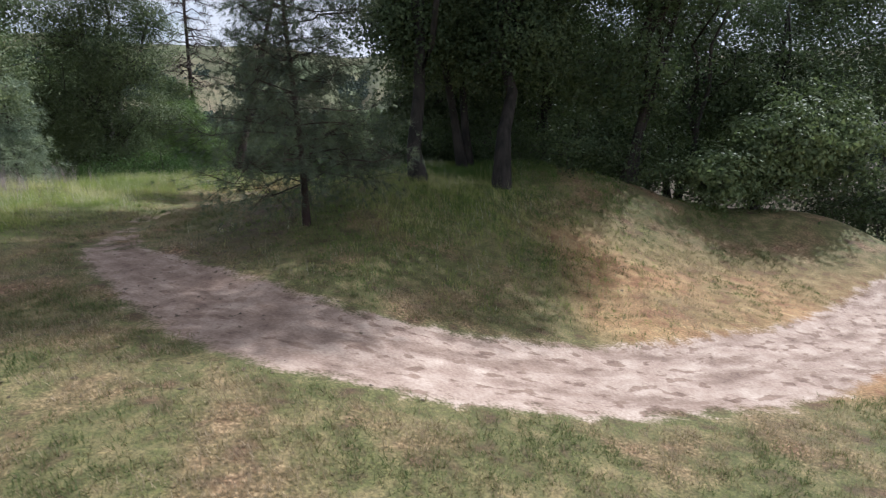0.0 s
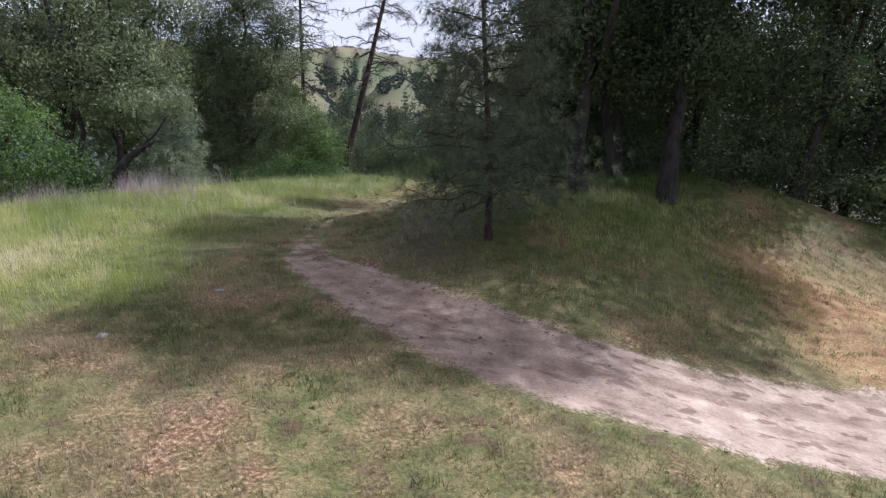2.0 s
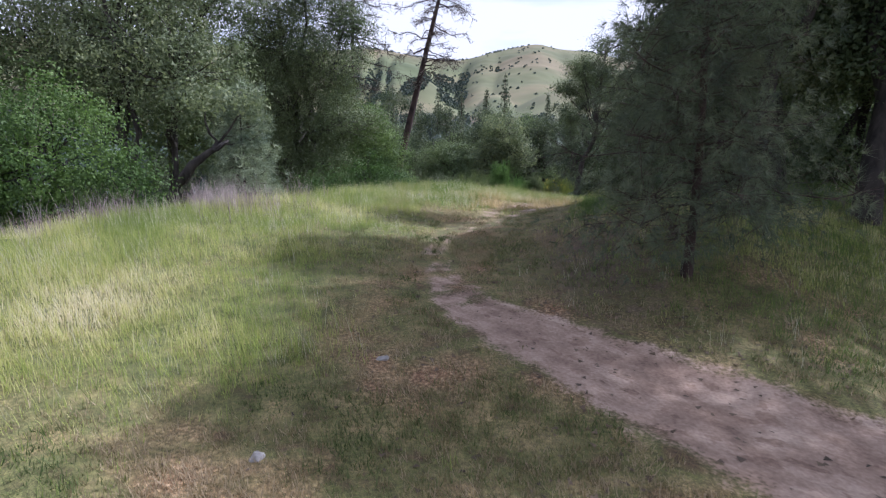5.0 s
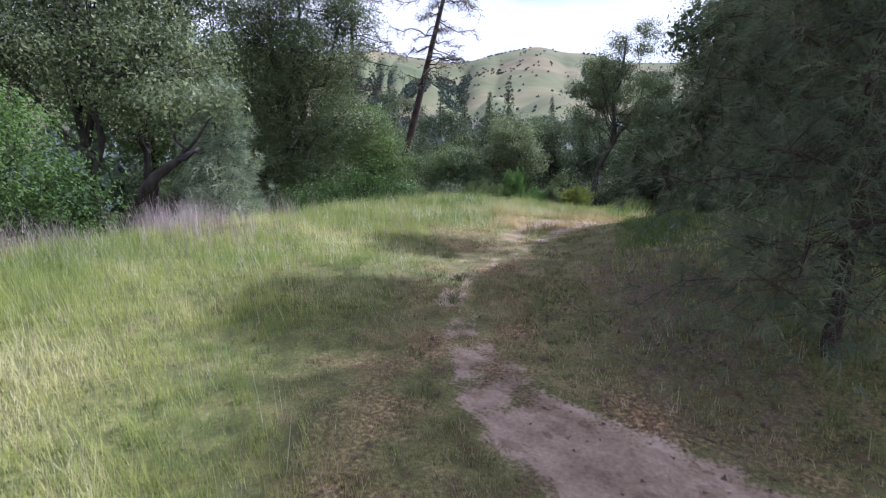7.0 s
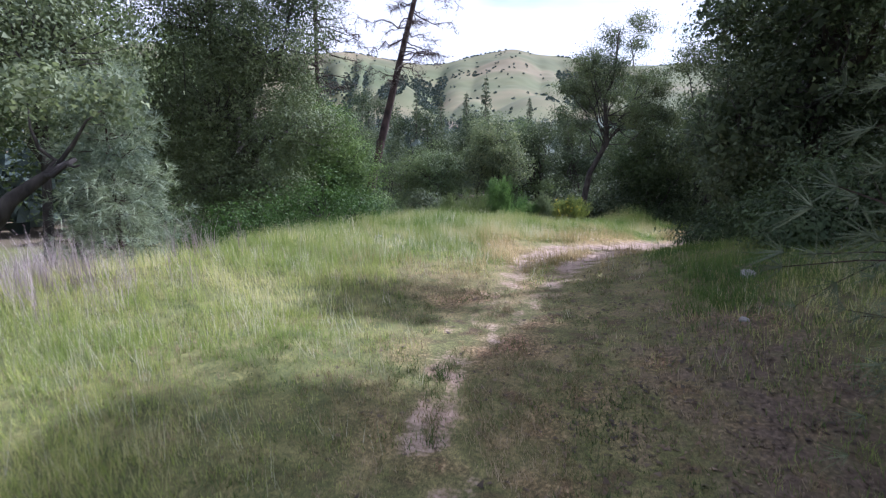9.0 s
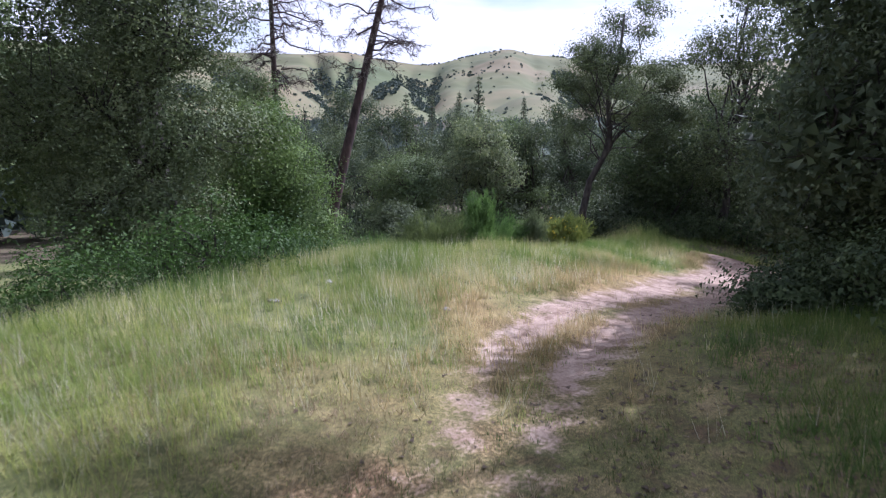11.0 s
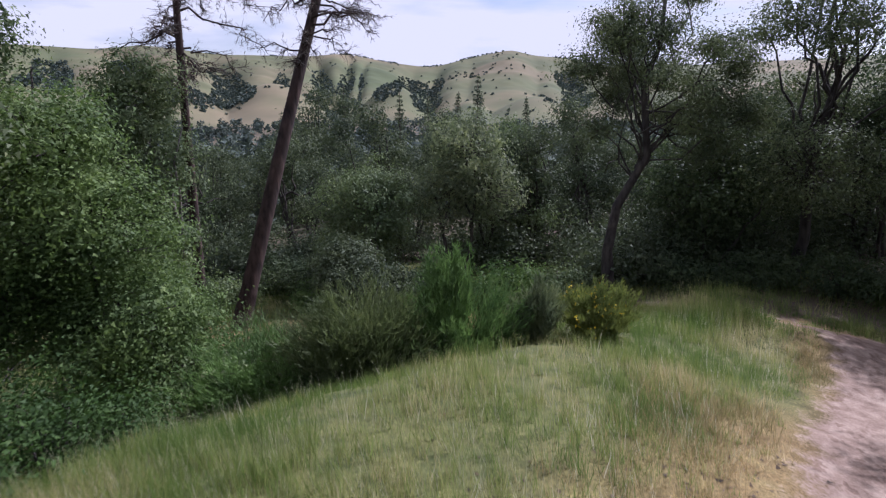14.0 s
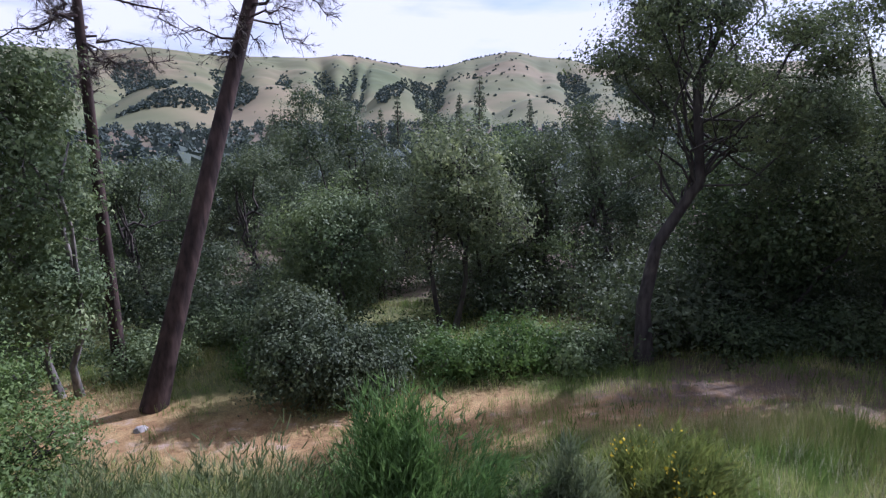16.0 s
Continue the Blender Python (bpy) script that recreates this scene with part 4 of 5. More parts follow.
for i, (px, py, r, h) in enumerate([(-12.6, 21.4, 1.1, 1.3), (-14.2, 20.6, 1.2, 1.5), (-11.6, 23.8, 1.0, 1.3), (-13.2, 22.9, 1.4, 2.2), (-15.8, 22.6, 1.6, 2.8), (-17.4, 15.6, 1.3, 1.7),
        (-10.5, 20.7, 1.15, 1.7), (-10.4, 22.5, 1.1, 1.5), (-10.2, 24.6, 0.9, 1.2), (-11.9, 19.3, 1.2, 1.9), (-12.1, 21.9, 1.5, 2.4), (-13.2, 18.9, 1.3, 2.0), (-10.9, 24.0, 1.2, 2.0), (-17.6, 26.4, 1.8, 3.2), (-19.6, 24.6, 1.8, 3.0), (-15.2, 28.4, 1.6, 2.6)]):
    broadleaf("shrub", px, py, [(0, 0, h * 0.5, r, r, h * 0.55), (r * 0.6, 0.2, h * 0.4, r * 0.7, r * 0.7, h * 0.4)], "leafy shrub at the foot of the oaks below the rim", 160 + i, LUSH_SHADED_LEAF, category="shrub",
              group="shrubs under the oaks", trunk=0.03, forks=3, clumps=90, per=80 if i < 6 else 85, size=0.07 if i < 6 else 0.055, spread=0.2, core=1.0 if i < 6 else 0.4)

# --- the pines beyond the slope
tall_pine("tall_pine", -14.07, 35.6, -4.82, 0.192, 0.325, 12.5, 0.28, "tall leaning pine with a dark trunk and sparse dry limbs", 21, 8.4, 2.7)
tall_pine("tall_pine", -16.8, 38.0, -5.0, 0.0, 0.05, 12.5, 0.2, "tall upright pine with sparse dry limbs", 22, 8.2, 2.7)

# --- the mound and thicket
pine("young_pine", -2.55, 10.1, 6.2, "young pine with a thin dark trunk beside the trail", 31, 1.85, 0.07, (-0.035, 0.01), 0.85, 19, 5, 0.19, PINE_NEEDLE, 18, 4.6, 0.08, 0.0062, taper_top=0.32)
# crown masses above the view are guessed, set to cast the meadow's shade
for i, (px, py, lobes) in enumerate([
        (-0.6, 13.4, [(-0.9, 14.3, 4.5, 1.5, 1.5, 1.5), (-0.4, 13.9, 7.4, 1.9, 1.8, 1.4), (0.7, 12.2, 8.2, 2.0, 1.7, 1.1)]),
        (1.45, 13.6, [(1.9, 14.6, 4.2, 1.8, 1.6, 1.3), (3.4, 12.3, 8.0, 2.2, 1.8, 1.1), (1.6, 15.4, 8.0, 2.2, 2.2, 1.4), (2.4, 14.4, 6.2, 1.9, 1.7, 1.2)]),
        (0.95, 15.7, [(0.6, 16.4, 4.4, 1.9, 1.8, 1.8), (-1.5, 16.8, 8.2, 1.9, 1.7, 1.2), (1.0, 17.4, 7.2, 2.2, 2.0, 1.5), (-0.9, 17.2, 5.6, 1.5, 1.5, 1.2)]),
        (4.9, 15.8, [(4.8, 16.0, 3.4, 2.4, 2.0, 1.6), (4.9, 15.4, 6.0, 2.2, 2.0, 1.5), (6.3, 14.3, 7.6, 2.0, 1.8, 1.2), (4.3, 16.4, 8.2, 2.2, 2.2, 1.4)]),
        (2.9, 18.2, [(2.9, 17.6, 4.2, 2.2, 2.0, 1.9), (2.2, 18.8, 8.0, 2.2, 2.2, 1.5), (4.6, 19.0, 8.0, 2.2, 2.2, 1.5)]),
        (7.6, 18.0, [(8.4, 18.8, 2.9, 2.5, 2.3, 2.1), (8.2, 19.6, 5.8, 2.4, 2.2, 1.6), (7.0, 15.2, 6.0, 1.7, 1.6, 1.2)]),
        (11.2, 19.6, [(11.2, 19.4, 3.2, 3.0, 2.8, 2.6), (12.5, 21.4, 6.2, 2.8, 2.6, 1.9)]),
        (16.0, 21.0, [(15.6, 21.0, 3.4, 3.2, 2.8, 3.0), (15.2, 22.0, 6.6, 3.0, 2.8, 2.2), (18.5, 21.5, 4.5, 3.0, 2.8, 3.0)])]):
    # leaf and bark tones carry the thicket's shade; tree 2 has lighter leaves
    broadleaf("oak_tree", px, py, rel(px, py, lobes), "dense live oak in the thicket on the mound", 40 + i, EDGE_LEAF if i == 2 else SHADED_LEAF, SHADE_BARK, trunk=0.2 if i < 2 else 0.17,
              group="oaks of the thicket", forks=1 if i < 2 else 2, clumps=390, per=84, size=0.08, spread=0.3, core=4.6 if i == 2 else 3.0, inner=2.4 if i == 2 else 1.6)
# its masses above the view are added to block light over meadow and trail
broadleaf("oak_tree", 0.6, 21.4, rel(0.6, 21.4, [(0.6, 21.2, 3.2, 2.9, 2.4, 2.2), (-1.2, 20.4, 2.2, 1.5, 1.4, 1.2), (1.0, 20.7, 6.6, 1.8, 1.7, 1.4), (-1.0, 21.3, 8.6, 1.5, 1.2, 0.9), (1.0, 22.8, 1.2, 2.2, 1.8, 1.4), (-1.0, 21.2, 4.6, 1.4, 1.4, 1.2), (-0.5, 22.4, 1.5, 1.1, 1.2, 1.6), (0.4, 24.6, 0.6, 1.0, 1.0, 1.2), (1.6, 24.6, 3.4, 1.6, 1.6, 1.6), (5.4, 21.6, 8.0, 2.2, 2.2, 1.4), (-0.5, 18.9, 4.8, 1.6, 1.6, 0.9), (0.9, 18.4, 5.8, 1.8, 1.8, 1.1)]),
          "live oak overhanging the trail with low boughs", 46, VALLEY_LEAF, trunk=0.2, forks=2, clumps=860, per=66, size=0.07, spread=0.25, core=2.3, inner=2.6)
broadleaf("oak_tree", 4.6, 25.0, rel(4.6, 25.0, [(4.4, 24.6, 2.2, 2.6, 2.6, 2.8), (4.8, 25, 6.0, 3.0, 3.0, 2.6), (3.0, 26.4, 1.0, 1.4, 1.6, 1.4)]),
          "live oak beside the lower bend of the trail", 47, SHADED_LEAF, trunk=0.2, forks=2, clumps=460, per=80, size=0.115, spread=0.3)
# hidden or beyond the edge of view; put here to throw shade
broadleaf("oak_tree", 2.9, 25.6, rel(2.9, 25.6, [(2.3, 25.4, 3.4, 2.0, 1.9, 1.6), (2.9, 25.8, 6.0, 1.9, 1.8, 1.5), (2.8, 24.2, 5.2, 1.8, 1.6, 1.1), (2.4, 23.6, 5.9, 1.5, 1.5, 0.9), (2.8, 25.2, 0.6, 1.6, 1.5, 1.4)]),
          "mostly unseen leafy oak added to shade the trail", 49, SHADED_LEAF, trunk=0.16, forks=2, clumps=620, per=70, size=0.11, spread=0.3)
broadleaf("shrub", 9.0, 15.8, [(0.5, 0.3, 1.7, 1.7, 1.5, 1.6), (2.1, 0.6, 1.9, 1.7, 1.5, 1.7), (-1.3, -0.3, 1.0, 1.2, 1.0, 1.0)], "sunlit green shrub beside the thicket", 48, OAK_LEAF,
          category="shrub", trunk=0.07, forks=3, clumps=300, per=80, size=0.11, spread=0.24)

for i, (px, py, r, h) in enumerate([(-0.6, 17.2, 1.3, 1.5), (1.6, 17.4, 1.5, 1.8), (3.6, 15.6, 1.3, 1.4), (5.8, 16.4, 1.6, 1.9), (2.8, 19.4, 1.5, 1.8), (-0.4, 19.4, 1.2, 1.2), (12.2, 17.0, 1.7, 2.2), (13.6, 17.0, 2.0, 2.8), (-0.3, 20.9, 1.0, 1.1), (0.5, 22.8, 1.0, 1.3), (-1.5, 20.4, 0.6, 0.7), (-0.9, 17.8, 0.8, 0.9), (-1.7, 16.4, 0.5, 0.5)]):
    broadleaf("undergrowth_shrub", px, py, [(0, 0, h * 0.5, r, r, h * 0.55), (r * 0.7, 0.3, h * 0.4, r * 0.7, r * 0.7, h * 0.45)], "dark leafy undergrowth at the foot of the thicket", 140 + i, SHADED_LEAF,
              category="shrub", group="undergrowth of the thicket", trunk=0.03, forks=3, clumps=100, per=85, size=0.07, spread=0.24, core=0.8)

# --- the wood below the meadow
def open_crown(seed, centre, radii, number, lobe):
    """Small leafy masses over and through a rounded crown, with gaps between them."""
    rng = np.random.default_rng(seed)
    d = unit(rng, number) * rng.uniform(0.45, 1.0, (number, 1)) ** 0.5
    return [(*(np.array(centre) + q * np.array(radii)), *(lobe * rng.uniform(0.7, 1.25, 3) * np.array([1, 1, 0.75]))) for q in d]


broadleaf("oak_tree", -2.0, 38.0, rel(-2.0, 38.0, open_crown(51, (-0.5, 38.4, 4.2), (2.9, 2.2, 3.1), 27, 0.74) + [(-1.2, 38.2, 4.6, 1.0, 1.0, 0.9), (1.2, 38.4, 1.3, 0.8, 0.8, 0.45), (2.1, 38.6, 2.2, 0.8, 0.8, 0.5), (0.4, 38.2, 0.9, 0.6, 0.6, 0.4), (-2.6, 38, 1.9, 0.7, 0.7, 0.5)]),
          "open-crowned oak with a slender dark trunk and crooked limbs", 51, EDGE_LEAF, OAK_BARK, limb=0.17, trunk=0.2, clumps=700, per=90, size=0.075, spread=0.24, lean=(0.25, 0.0), fork_at=0.42, twig_share=0.7, core=0.6)
broadleaf("oak_tree", 4.6, 40.0, rel(4.6, 40.0, open_crown(52, (5.2, 40.0, 5.0), (2.6, 2.2, 3.0), 15, 0.9) + [(4.5, 39.5, 0.6, 2.2, 2.0, 1.6), (7.6, 40, 3.4, 1.3, 1.3, 0.9)]),
          "tall open oak in the wood below the trail", 52, EDGE_LEAF, limb=0.32, trunk=0.2, clumps=380, per=85, size=0.09, spread=0.28, twig_share=0.7, core=0.5)
# stands mostly out of view; added so that its shadow falls on the trail
broadleaf("oak_tree", 5.3, 29.8, rel(5.3, 29.8, [(4.7, 29.4, 4.0, 1.9, 1.8, 1.3), (5.6, 30.2, 2.0, 1.6, 1.5, 1.3), (5.9, 30.4, 5.4, 1.8, 1.7, 1.4)]),
          "mostly unseen leafy oak added to shade the lower bend of the trail", 53, SHADED_LEAF, trunk=0.15, forks=2, clumps=320, per=64, size=0.1, spread=0.28, core=1.6)
for i, (px, py, lobes) in enumerate([
        (8.5, 36.5, [(8.5, 36.5, 0.6, 3.0, 2.6, 2.8), (8.8, 36.5, 4.6, 3.0, 2.8, 2.6)]), (12.5, 33.5, [(12.5, 33.5, 1.0, 3.0, 3.0, 3.2), (12.5, 33.5, 5.6, 3.0, 3.0, 2.6)]),
        (9.0, 30.4, [(9, 30.4, 0.2, 2.4, 2.2, 2.4), (9.2, 30.4, 4.0, 2.6, 2.4, 2.2)]), (14.5, 28, [(14.5, 28, 0.5, 2.8, 2.8, 3.2)]), (1.8, 41.0, [(1.8, 41, -0.4, 2.6, 2.4, 2.4)]), (9.5, 43.0, [(9.5, 43, 2.0, 3.6, 3.4, 3.4)]), (6.0, 45.0, [(6, 45, 0.6, 3.2, 3.2, 3.0)])]):
    broadleaf("oak_tree", px, py, rel(px, py, lobes), "dark slender oak in the shaded wood", 54 + i, SHADED_LEAF, trunk=0.13, group="oaks of the lower wood",
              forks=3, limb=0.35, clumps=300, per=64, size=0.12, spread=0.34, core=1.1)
broadleaf("oak_tree", -17.3, 36.6, rel(-17.3, 36.6, [(-17.3, 36.4, 0.8, 1.7, 1.7, 2.6), (-17.4, 36.6, 3.0, 1.3, 1.3, 1.2), (-17.0, 36.2, -2.0, 1.4, 1.3, 1.4)]),
          "slender grey-leaved oak with a pale trunk", 61, OAK_LEAF, GREY_BARK, trunk=0.13, forks=2, clumps=320, per=80, size=0.11, spread=0.26)
broadleaf("oak_tree", -21.0, 34.0, rel(-21.0, 34.0, [(-21, 34, 0.6, 2.6, 2.6, 3.6), (-21.3, 34, 4.6, 2.4, 2.4, 2.0)]),
          "tall green oak in the grove", 62, OAK_LEAF, trunk=0.18, forks=2, clumps=320, per=70, size=0.13, spread=0.34)
broadleaf("shrub", -10.2, 36.2, rel(-10.2, 36.2, [(-10.2, 36.1, -3.3, 1.6, 1.3, 1.1), (-8.9, 36.4, -3.6, 1.1, 1.0, 0.9), (-10.6, 36.6, -2.4, 1.0, 1.0, 0.8)]),
          "large rounded grey-green shrub beside the lower trail", 63, VALLEY_LEAF, category="shrub", trunk=0.06, forks=3, clumps=300, per=85, size=0.085, spread=0.2)
broadleaf("oak_tree", -10.9, 40.2, rel(-10.9, 40.2, [(-10.9, 40.2, -1.4, 2.0, 1.8, 1.9), (-11.2, 40.2, -3.2, 1.6, 1.5, 1.4)]),
          "small rounded live oak below the meadow", 64, OAK_LEAF, trunk=0.12, forks=2, clumps=300, per=85, size=0.1, spread=0.26)
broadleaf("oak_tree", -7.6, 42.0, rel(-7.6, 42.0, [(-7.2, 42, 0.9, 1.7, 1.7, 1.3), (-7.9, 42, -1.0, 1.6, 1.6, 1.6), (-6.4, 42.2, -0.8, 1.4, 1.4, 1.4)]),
          "spindly oak with brownish grey leaves", 65, GREY_LIT_LEAF, trunk=0.13, forks=2, clumps=240, per=75, size=0.11, spread=0.28, twig_share=0.9, core=0.5)
for i, (px, py, h, r, mt, lb) in enumerate([(-6.9, 37.6, 1.2, 1.1, BRIGHT_LEAF, "low bright green shrub below the slope"), (-5.2, 38.2, 1.4, 1.2, BRIGHT_LEAF, "low bright green shrub below the slope"),
                                         (-3.6, 38.0, 1.1, 1.0, OAK_LEAF, "low green shrub at the foot of the oak"), (-8.4, 38.8, 1.3, 1.1, OAK_LEAF, "low green shrub in the wood's edge"),
                                         (-12.4, 38.2, 0.9, 0.9, BRIGHT_LEAF, "low green shrub behind the pine"), (-13.6, 29.4, 1.0, 1.0, BRIGHT_LEAF, "low green shrub on the slope"), (-16.2, 38.0, 1.3, 1.2, OAK_LEAF, "low green shrub behind the pine"),
                                         (-18.8, 35.4, 1.5, 1.2, OAK_LEAF, "leafy shrub at the foot of the grey oak"), (-20.4, 38.5, 1.8, 1.6, SHADED_LEAF, "dark shrub in the grove"), (-14.6, 40.5, 1.6, 1.5, SHADED_LEAF, "dark shrub in the grove"),
        *[(sx, sy, sh, sr, SHADED_LEAF, "dark leafy shrub in the shaded lower wood") for sx, sy, sh, sr in ((0.6, 38.6, 1.2, 1.3), (2.8, 38.8, 1.4, 1.4), (5.4, 38.2, 1.5, 1.5), (8.0, 37.6, 1.6, 1.5), (10.5, 36.4, 1.7, 1.6), (12.4, 34.2, 1.8, 1.6), (-0.8, 40.6, 1.5, 1.6))]]):
    broadleaf("shrub", px, py, [(0, 0, h * 0.5, r, r, h * 0.55), (r * 0.6, 0.2, h * 0.4, r * 0.7, r * 0.7, h * 0.4)], lb, 70 + i, mt, category="shrub", group="shrubs of the wood's edge",
              trunk=0.03, forks=3, clumps=110, per=55, size=0.09, spread=0.2)

# --- shrubs at the rim
broom("broom_shrub", -6.3, 28.9, 1.95, 1.15, "dark green upright broom shrub", 81, BROOM_LEAF, 800)
broom("broom_shrub", -7.8, 28.1, 1.95, 1.5, "wide spreading grey-green broom shrub", 82, BROOM_DULL, 860)
broom("broom_shrub", -9.3, 27.8, 1.85, 1.5, "low green broom shrub on the slope", 83, BROOM_LEAF, 620)
broom("broom_shrub", -10.4, 29.4, 2.0, 1.6, "green broom shrub lower on the slope", 86, BROOM_DULL, 520)
broom("yellow_broom", -3.8, 29.7, 1.2, 0.9, "olive broom shrub with a few yellow flowers", 84, BROOM_OLIVE, 480, 75)
broom("grey_shrub", -4.85, 29.05, 1.2, 0.5, "thin grey-green upright shrub", 85, GREY_LIT_LEAF, 200)

# --- trees of the valley, from a few grown ones
random.seed(3)
templates = []
for i, (mt, h, w) in enumerate([(VALLEY_LEAF, 7.0, 2.7), (VALLEY_LEAF, 6.6, 2.5), (VALLEY_LEAF, 7.8, 2.4), (OAK_LEAF, 7.2, 2.8)]):
    px, py = [(-16.5, 47), (-4.2, 46), (-1.0, 48), (-24, 42)][i]
    vr = np.random.default_rng(400 + i)
    vl = [(vr.normal() * w * 0.42, vr.normal() * w * 0.42, h * q, w * vr.uniform(0.26, 0.5), w * vr.uniform(0.26, 0.5), h * vr.uniform(0.07, 0.13)) for q in ((0.2, 0.3, 0.38, 0.46, 0.52, 0.6, 0.66, 0.74, 0.82, 0.92) if i % 2 else (0.4, 0.48, 0.56, 0.6, 0.68, 0.76, 0.84, 0.93))]
    templates.append(broadleaf("valley_oak", px, py, vl,
                               "grey-green oak in the wooded valley", 90 + i, mt, trunk=0.14, group="oaks of the valley", forks=2, clumps=150, per=76, size=0.1, spread=0.32, twig_share=0.14, aspect=0.75, core=0.8))
firs = []
for i, (px, py, h) in enumerate([(-25.8, 120, 17), (-35.4, 91.3, 15)]):
    firs.append(pine("valley_pine", px, py, h, "dark conifer standing above the valley oaks", 110 + i, 2.3, 0.24, (0, 0), 2.5, 20, 5, 0.4, PINE_NEEDLE, 9, 0.9, 0.3, 0.1, group="pines of the valley", taper_top=0.12))


def plant(tree, x, y, s):
    a = random.uniform(0, 360)
    copy_thing(tree, pose(x, y, ground_z(x, y) - 0.1, 0, 0, a) @ Matrix.Diagonal((s, s, s * random.uniform(0.9, 1.12), 1)))


under = broadleaf("understory_shrub", -14.8, 43.5, [(0, 0, 0.9, 1.7, 1.6, 1.1), (1.5, 0.3, 0.7, 1.3, 1.2, 0.9)], "dark green understory shrub between the oaks", 130, VALLEY_LEAF, category="shrub",
                  group="understory of the valley", trunk=0.04, forks=2, clumps=80, per=46, size=0.11, spread=0.3, core=0.8)
for k in range(52):
    ux, uy = random.uniform(-32, 16), 40.5 + 14 * random.random() ** 1.6
    if not (-9.5 < ux < 0 and uy < 42) and not (-18 < ux < -9 and uy < 41):
        plant(under, ux, uy, random.uniform(0.8, 1.5))
for ux, uy in ((-5.5, 43.6), (-3.0, 44.2), (-1.4, 43.0), (0.4, 44.5)):
    plant(under, ux, uy, 1.1)
for row, (y0, x0, x1, step) in enumerate([(45, -34, 16, 4.4), (51, -42, 22, 4.6), (58, -48, 26, 5.0), (67, -52, 32, 6.2)]):
    x = x0
    while x < x1:
        if not (row == 0 and (-18.5 < x < -14.5 or -6 < x < 1.5)):
            plant(templates[random.randrange(4)], x + random.uniform(-1, 1), y0 + random.uniform(-2, 2), random.uniform(0.8, 1.1))
        x += step * random.uniform(0.8, 1.25)
for x, y, s in [(-12.9, 137, 1.08), (-32.4, 108, 1.08), (-34.6, 144, 1.0), (-21.6, 126, 0.9), (-19.8, 166, 1.15), (-2.6, 157, 0.93), (-40, 100, 1.0)]:
    plant(firs[random.randrange(2)], x, y, s)


plant(templates[2], -23.3, 66.0, 1.6)


def far_wood():
    """The wooded valley floor towards the hills."""
    rng = np.random.default_rng(77)
    n = 1500
    az, r = radians(-70) + rng.random(n) * radians(115), 60 + 560 * rng.random(n) ** 1.5
    x, y = -5 + r * np.sin(az), 15 + r * np.cos(az)
    z = land(x, y)
    h = rng.uniform(5, 9, n)
    k = 50
    c = np.repeat(np.stack([x, y, z + h * 0.55], 1), k, 0) + unit(rng, n * k) * rng.uniform(0.4, 1, (n * k, 1)) * np.repeat(h, k)[:, None] * np.array([0.42, 0.42, 0.45])
    g = Geo()
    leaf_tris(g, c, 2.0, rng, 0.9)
    tagged(new("far_wood", g.mesh("far_wood", HAZED_LEAF)), "dense far wood on the valley floor", "wood", kind="stuff")


far_wood()

# ---- stones ----


def stone(x, y, size, flat, label, seed, lift=0.35):
    rng = np.random.default_rng(seed)
    bm = bmesh.new()
    bmesh.ops.create_icosphere(bm, subdivisions=2, radius=0.5)
    axes = unit(rng, 5)
    for v in bm.verts:
        p = np.array(v.co)
        for a in axes:
            q = p @ a
            if q > 0.36:
                p = p - a * (q - 0.36) * 0.85
        p *= 1 + 0.08 * rng.normal()
        v.co = Vector(p * np.array([1.0, 0.8, flat]) * size)
    me = bpy.data.meshes.new("stone")
    bm.to_mesh(me)
    bm.free()
    me.materials.append(STONE)
    ob = new("stone", me)
    ob.matrix_basis = pose(x, y, ground_z(x, y) + size * flat * (lift - 0.25), 0, 0, rng.uniform(0, 360))
    return tagged(ob, label, "stone", "stones by the trail")


for i, (x, y, s, f) in enumerate([(-7.05, 3.7, 0.19, 0.45), (-6.55, 5.25, 0.13, 0.6), (-6.13, 6.99, 0.13, 0.4), (-0.95, 22.9, 0.55, 0.42), (-2.9, 15.1, 0.26, 0.5), (-3.5, 13.6, 0.14, 0.5),
                              (-8.65, 18.8, 0.17, 0.4), (-6.4, 19.5, 0.14, 0.4), (-5.4, 22.4, 0.15, 0.45), (-8.3, 20.0, 0.14, 0.5), (-13.6, 34.5, 0.35, 0.6)]):
    stone(x, y, s, f, "pale stone lying on the ground", 200 + i)

# ---- grass ----


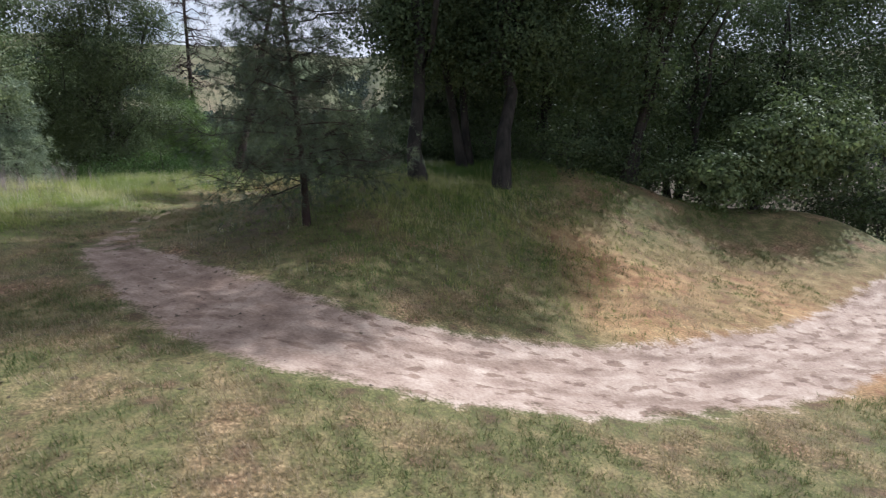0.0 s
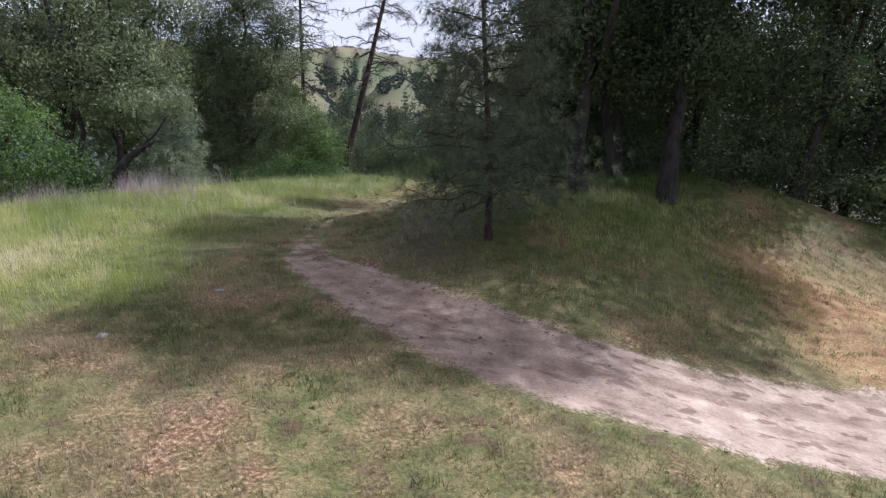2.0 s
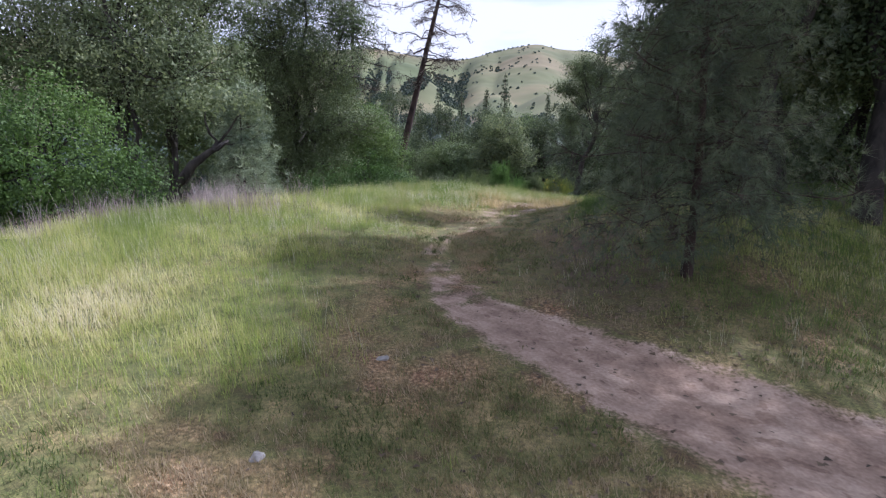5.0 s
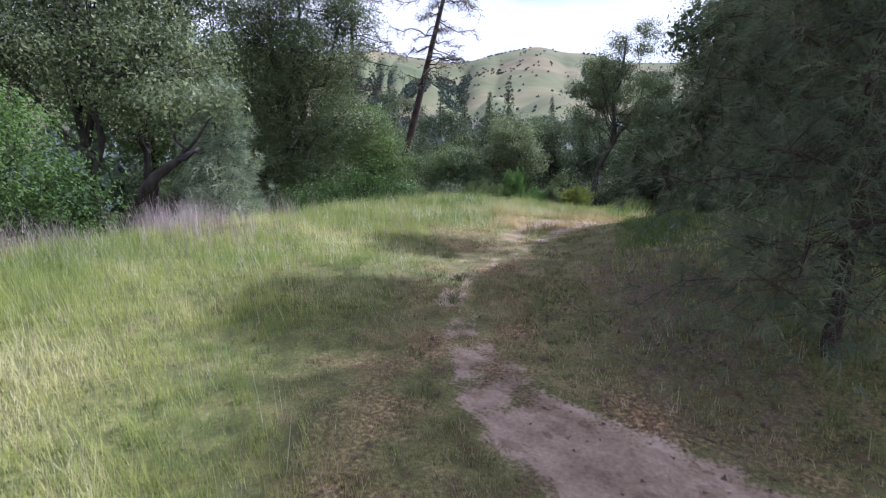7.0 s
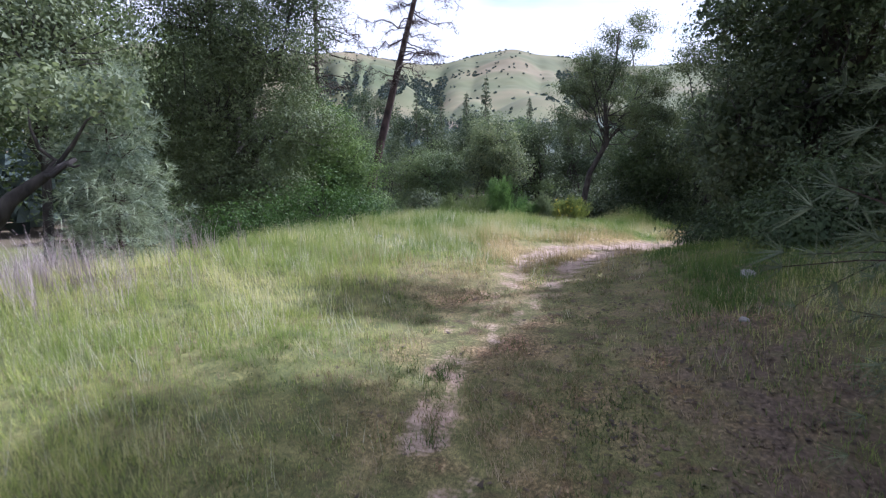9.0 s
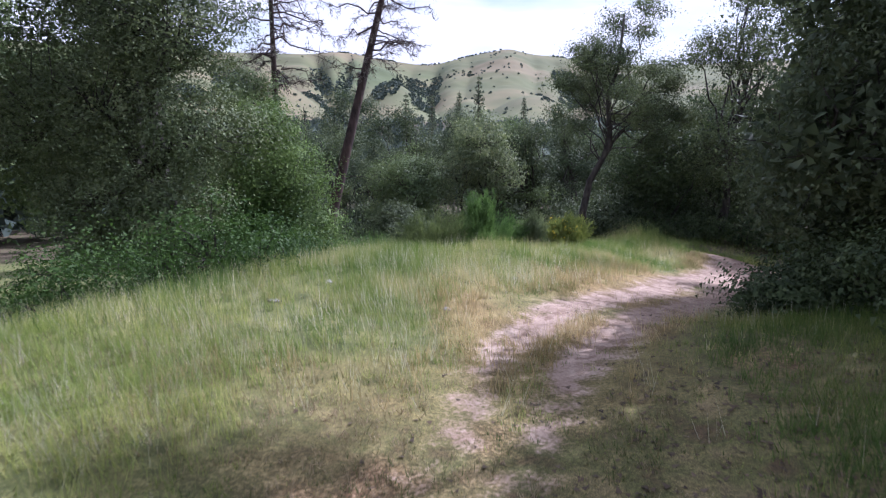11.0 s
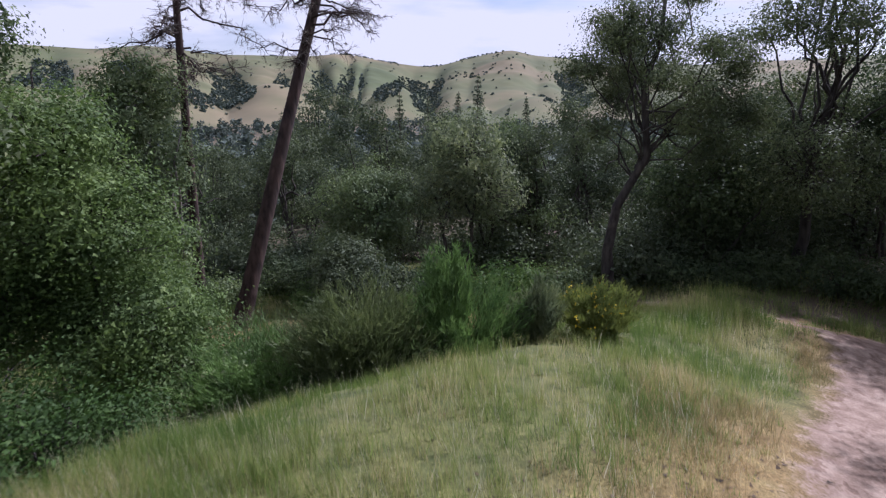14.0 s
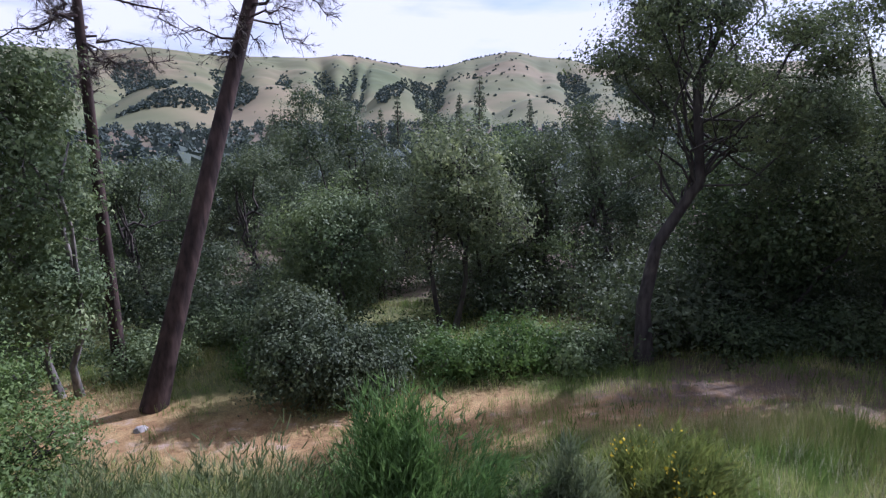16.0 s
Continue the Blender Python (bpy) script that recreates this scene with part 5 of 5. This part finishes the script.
def grass(name, xs, ys, tufts, h_lo, h_hi, width, keep, mat, label, seed, per=6, bend=0.35, seg=1, radius=0.05, height_by=None):
    """Blades in tufts over an area; keep gives the share that grows at each place."""
    rng = np.random.default_rng(seed)
    x, y = rng.uniform(*xs, tufts), rng.uniform(*ys, tufts)
    m = rng.random(tufts) < keep(x, y)
    x, y = x[m], y[m]
    th = rng.uniform(h_lo, h_hi, len(x))
    if height_by is not None:
        th = th * height_by(x, y)
    x, y, th = np.repeat(x, per) + rng.normal(size=len(x) * per) * radius, np.repeat(y, per) + rng.normal(size=len(x) * per) * radius, np.repeat(th, per)
    n = len(x)
    b = np.stack([x, y, land(x, y) - 0.01], 1)
    h = th * rng.uniform(0.55, 1.15, n)
    a, fc = rng.uniform(0, 6.283, n), rng.uniform(0, 6.283, n)
    lean = (np.stack([np.cos(a), np.sin(a)], 1) * rng.uniform(0.05, bend, n)[:, None] + np.array([-0.1, 0.02])) * h[:, None]
    s = np.stack([np.cos(fc), np.sin(fc), np.zeros(n)], 1) * (width * rng.uniform(0.6, 1.3, n) / 2)[:, None]
    tip = b + np.concatenate([lean, h[:, None]], 1)
    g = Geo()
    if seg == 1:
        g.add(np.stack([b - s, b + s, tip], 1).reshape(-1, 3), np.arange(n * 3).reshape(-1, 3))
    else:
        mid = b + np.concatenate([lean * 0.3, h[:, None] * 0.6], 1)
        k = np.arange(n)[:, None] * 5
        g.add(np.stack([b - s, b + s, mid + s * 0.75, mid - s * 0.75, tip], 1).reshape(-1, 3), k + np.array([0, 1, 2, 3]), k + np.array([3, 2, 4]))
    return tagged(new(name, g.mesh(name, mat)), label, "grass", kind="stuff")


def rim_side(x, y):
    d, side, _ = along(x, y, RIM)
    return d * side


def grow_short(x, y):
    b = bare(x, y) + 0.5 * vnoise(x, y, 1.6, 12) + 0.3 * vnoise(x, y, 5.0, 13)
    patch = 0.55 + 0.45 * vnoise(x, y, 0.9, 14) + 0.25 * vnoise(x, y, 3.0, 15)
    shade = 1 - 0.65 * np.exp(-((x + 3.7) / 1.5) ** 4 - ((y - 12.0) / 4.0) ** 4)
    return np.clip(patch, 0.12, 1) * shade * np.clip(0.45 - b * 1.6, 0, 1) * (1 - 0.8 * tallness(x, y)) * (1 - 0.75 * dryness(x, y)) * (1 - 0.75 * bank_zone(x, y)) * (rim_side(x, y) < 1)


def grow_tall(x, y):
    b = bare(x, y) + 0.5 * vnoise(x, y, 1.6, 12)
    under = 1 - 0.4 * np.exp(-((x - 1.5) / 4) ** 2 - ((y - 18.5) / 3.5) ** 2)
    s = rim_side(x, y)
    return tallness(x, y) * (0.55 + 0.45 * vnoise(x, y, 0.8, 16)) * np.clip(0.35 - b * 1.4, 0, 1) * under * np.where(s > 2.5, 0.6, 1) * (s < 7.5)


def stand(x, y):
    s = rim_side(x, y)
    clump = np.exp(-((x + 0.9) / 1.5) ** 2 - ((y - 32.2) / 1.2) ** 2)
    return (0.55 + 0.45 * tallness(x, y)) * (0.8 + 0.35 * np.exp(-((s + 0.6) / 1.6) ** 2)) * (1 + 0.25 * vnoise(x, y, 0.6, 18)) * (1 + 1.6 * clump) * (0.4 + 0.6 * ease((along(x, y, TRAIL)[0] - 1.1) / 1.3))


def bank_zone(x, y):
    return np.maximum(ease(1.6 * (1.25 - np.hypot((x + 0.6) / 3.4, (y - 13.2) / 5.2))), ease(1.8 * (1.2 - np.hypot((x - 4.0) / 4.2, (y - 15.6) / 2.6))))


# mound and verge under the trees: shade is put into the blades' green
grass("shade_toned_grass", (-4.5, 9), (7, 19), 46000, 0.05, 0.15, 0.008, lambda x, y: bank_zone(x, y) * (1 - 0.75 * ease((-1.6 - x) / 1.6) * ease((15.5 - y) / 3)) * np.clip(0.35 + 0.6 * vnoise(x, y, 0.9, 14) - 2 * np.clip(bare(x, y), 0, 1), 0, 0.8), SHADE_TONED_GRASS,
      "mound grass with tree shade darkened into its green", 308, 7, 0.6, 1, 0.05)
grass("shade_grass", (-4.5, 3), (14, 28), 40000, 0.08, 0.24, 0.007, lambda x, y: ease((x - np.interp(y, (14, 18, 21, 24, 28), (-4.2, -3.6, -2.2, -0.4, 1.8))) / 0.9) * np.clip(0.5 + 0.5 * vnoise(x, y, 0.8, 24), 0, 1) * (bare(x, y) < 0.25), SHADE_TONED_GRASS,
      "grass under the oaks beside the trail, shade toned into its green", 309, 8, 0.6, 1, 0.05)
grass("short_grass", (-11, 8), (1.2, 17), 100000, 0.03, 0.1, 0.009, grow_short, SHORT_GRASS, "short green and straw-coloured meadow grass", 301, 8, 0.8, 1, 0.035)
grass("straw_grass", (-11, 3), (14, 31), 30000, 0.14, 0.38, 0.0075, lambda x, y: grow_tall(x, y) * straw(x, y) * 1.3, STRAW_GRASS, "dry golden grass on the upper slope", 306, 9, 0.7, 1, 0.06)
grass("slope_grass", (-11, 5), (15, 35), 64000, 0.16, 0.36, 0.0065, lambda x, y: grow_tall(x, y) * (1 - 0.7 * straw(x, y)) * ease((y - 15.5) / 4), SLOPE_GRASS,
      "lush green grass on the upper slope", 307, 9, 0.5, 1, 0.05, stand)
grass("tall_grass", (-16, 7), (2, 24), 120000, 0.14, 0.34, 0.0062, lambda x, y: grow_tall(x, y) * (1 - 0.7 * straw(x, y)) * (1 - ease((y - 15.5) / 4)), TALL_GRASS, "tall pale green and golden grass", 302, 9, 0.5, 1, 0.05, stand)
grass("lower_grass", (-20, 8), (31, 46), 44000, 0.14, 0.45, 0.011, lambda x, y: np.clip(0.5 + 0.5 * vnoise(x, y, 0.5, 21) - np.clip(bare(x, y), 0, 1) * 2, 0, 1) * 0.7 * (1 - 0.8 * dryness(x, y)), SLOPE_GRASS,
      "ragged green grass on the lower ground", 303, 6, 0.5, 1, 0.07)


def weed_zone(x, y):
    s = rim_side(x, y)
    return np.exp(-((s + 0.1) / 0.8) ** 2) * np.exp(-((y - 12.5) / 2.0) ** 2) * np.clip(0.45 + 1.1 * vnoise(x, y, 0.8, 19), 0, 1)


grass("dry_weeds", (-16, -9), (8.5, 17), 9000, 0.4, 0.8, 0.006, weed_zone, DRY_WEED, "dry purple-grey weeds along the meadow's rim", 304, 6, 0.4, 2, 0.05)


# pale seeding stalks over the tall grass
grass("seeding_grass", (-16, 6), (4, 34), 30000, 0.3, 0.48, 0.0045, lambda x, y: grow_tall(x, y) * np.clip(0.35 + 0.8 * np.exp(-((rim_side(x, y) + 1.2) / 2.0) ** 2), 0, 1) * (1 - 0.75 * ease((y - 23) / 4) * (1 - np.exp(-((x + 0.7) / 2.0) ** 2 - ((y - 32.0) / 1.6) ** 2))),
      SEED_GRASS, "pale seeding grass stalks along the meadow's rim", 305, 5, 0.5, 1, 0.06, lambda x, y: 0.8 + 0.2 * tallness(x, y))


def leaf_litter():
    """Fallen leaves and bits of bark under the trees and on the trail's edge."""
    rng = np.random.default_rng(310)
    x, y = rng.uniform(-8, 6, 60000), rng.uniform(4, 26, 60000)
    k = 1.0 * np.exp(-((x + 3.7) / 1.8) ** 2 - ((y - 12) / 5.0) ** 2) + 0.3 * np.exp(-((x - 3) / 3) ** 2 - ((y - 17.5) / 4) ** 2) + 0.25 * np.exp(-((x + 3) / 2) ** 2 - ((y - 22) / 3) ** 2)
    m = rng.random(len(x)) < k * np.where(bare(x, y) > 0.2, 0.25, 1)
    x, y = x[m], y[m]
    n = len(x)
    c = np.stack([x, y, land(x, y) + 0.006], 1)
    a = rng.uniform(0, 6.283, n)
    d = np.stack([np.cos(a), np.sin(a), rng.uniform(-0.15, 0.35, n)], 1)
    s = np.stack([-np.sin(a), np.cos(a), rng.uniform(-0.3, 0.3, n)], 1)
    ln = rng.uniform(0.025, 0.07, n)[:, None]
    w = ln * rng.uniform(0.2, 0.5, (n, 1))
    g = Geo()
    g.add(np.stack([c + s * w, c - s * w, c + d * ln], 1).reshape(-1, 3), np.arange(n * 3).reshape(-1, 3))
    tagged(new("leaf_litter", g.mesh("leaf_litter", LITTER)), "dry brown and pinkish fallen leaves under the trees", "leaf litter", kind="stuff")


leaf_litter()
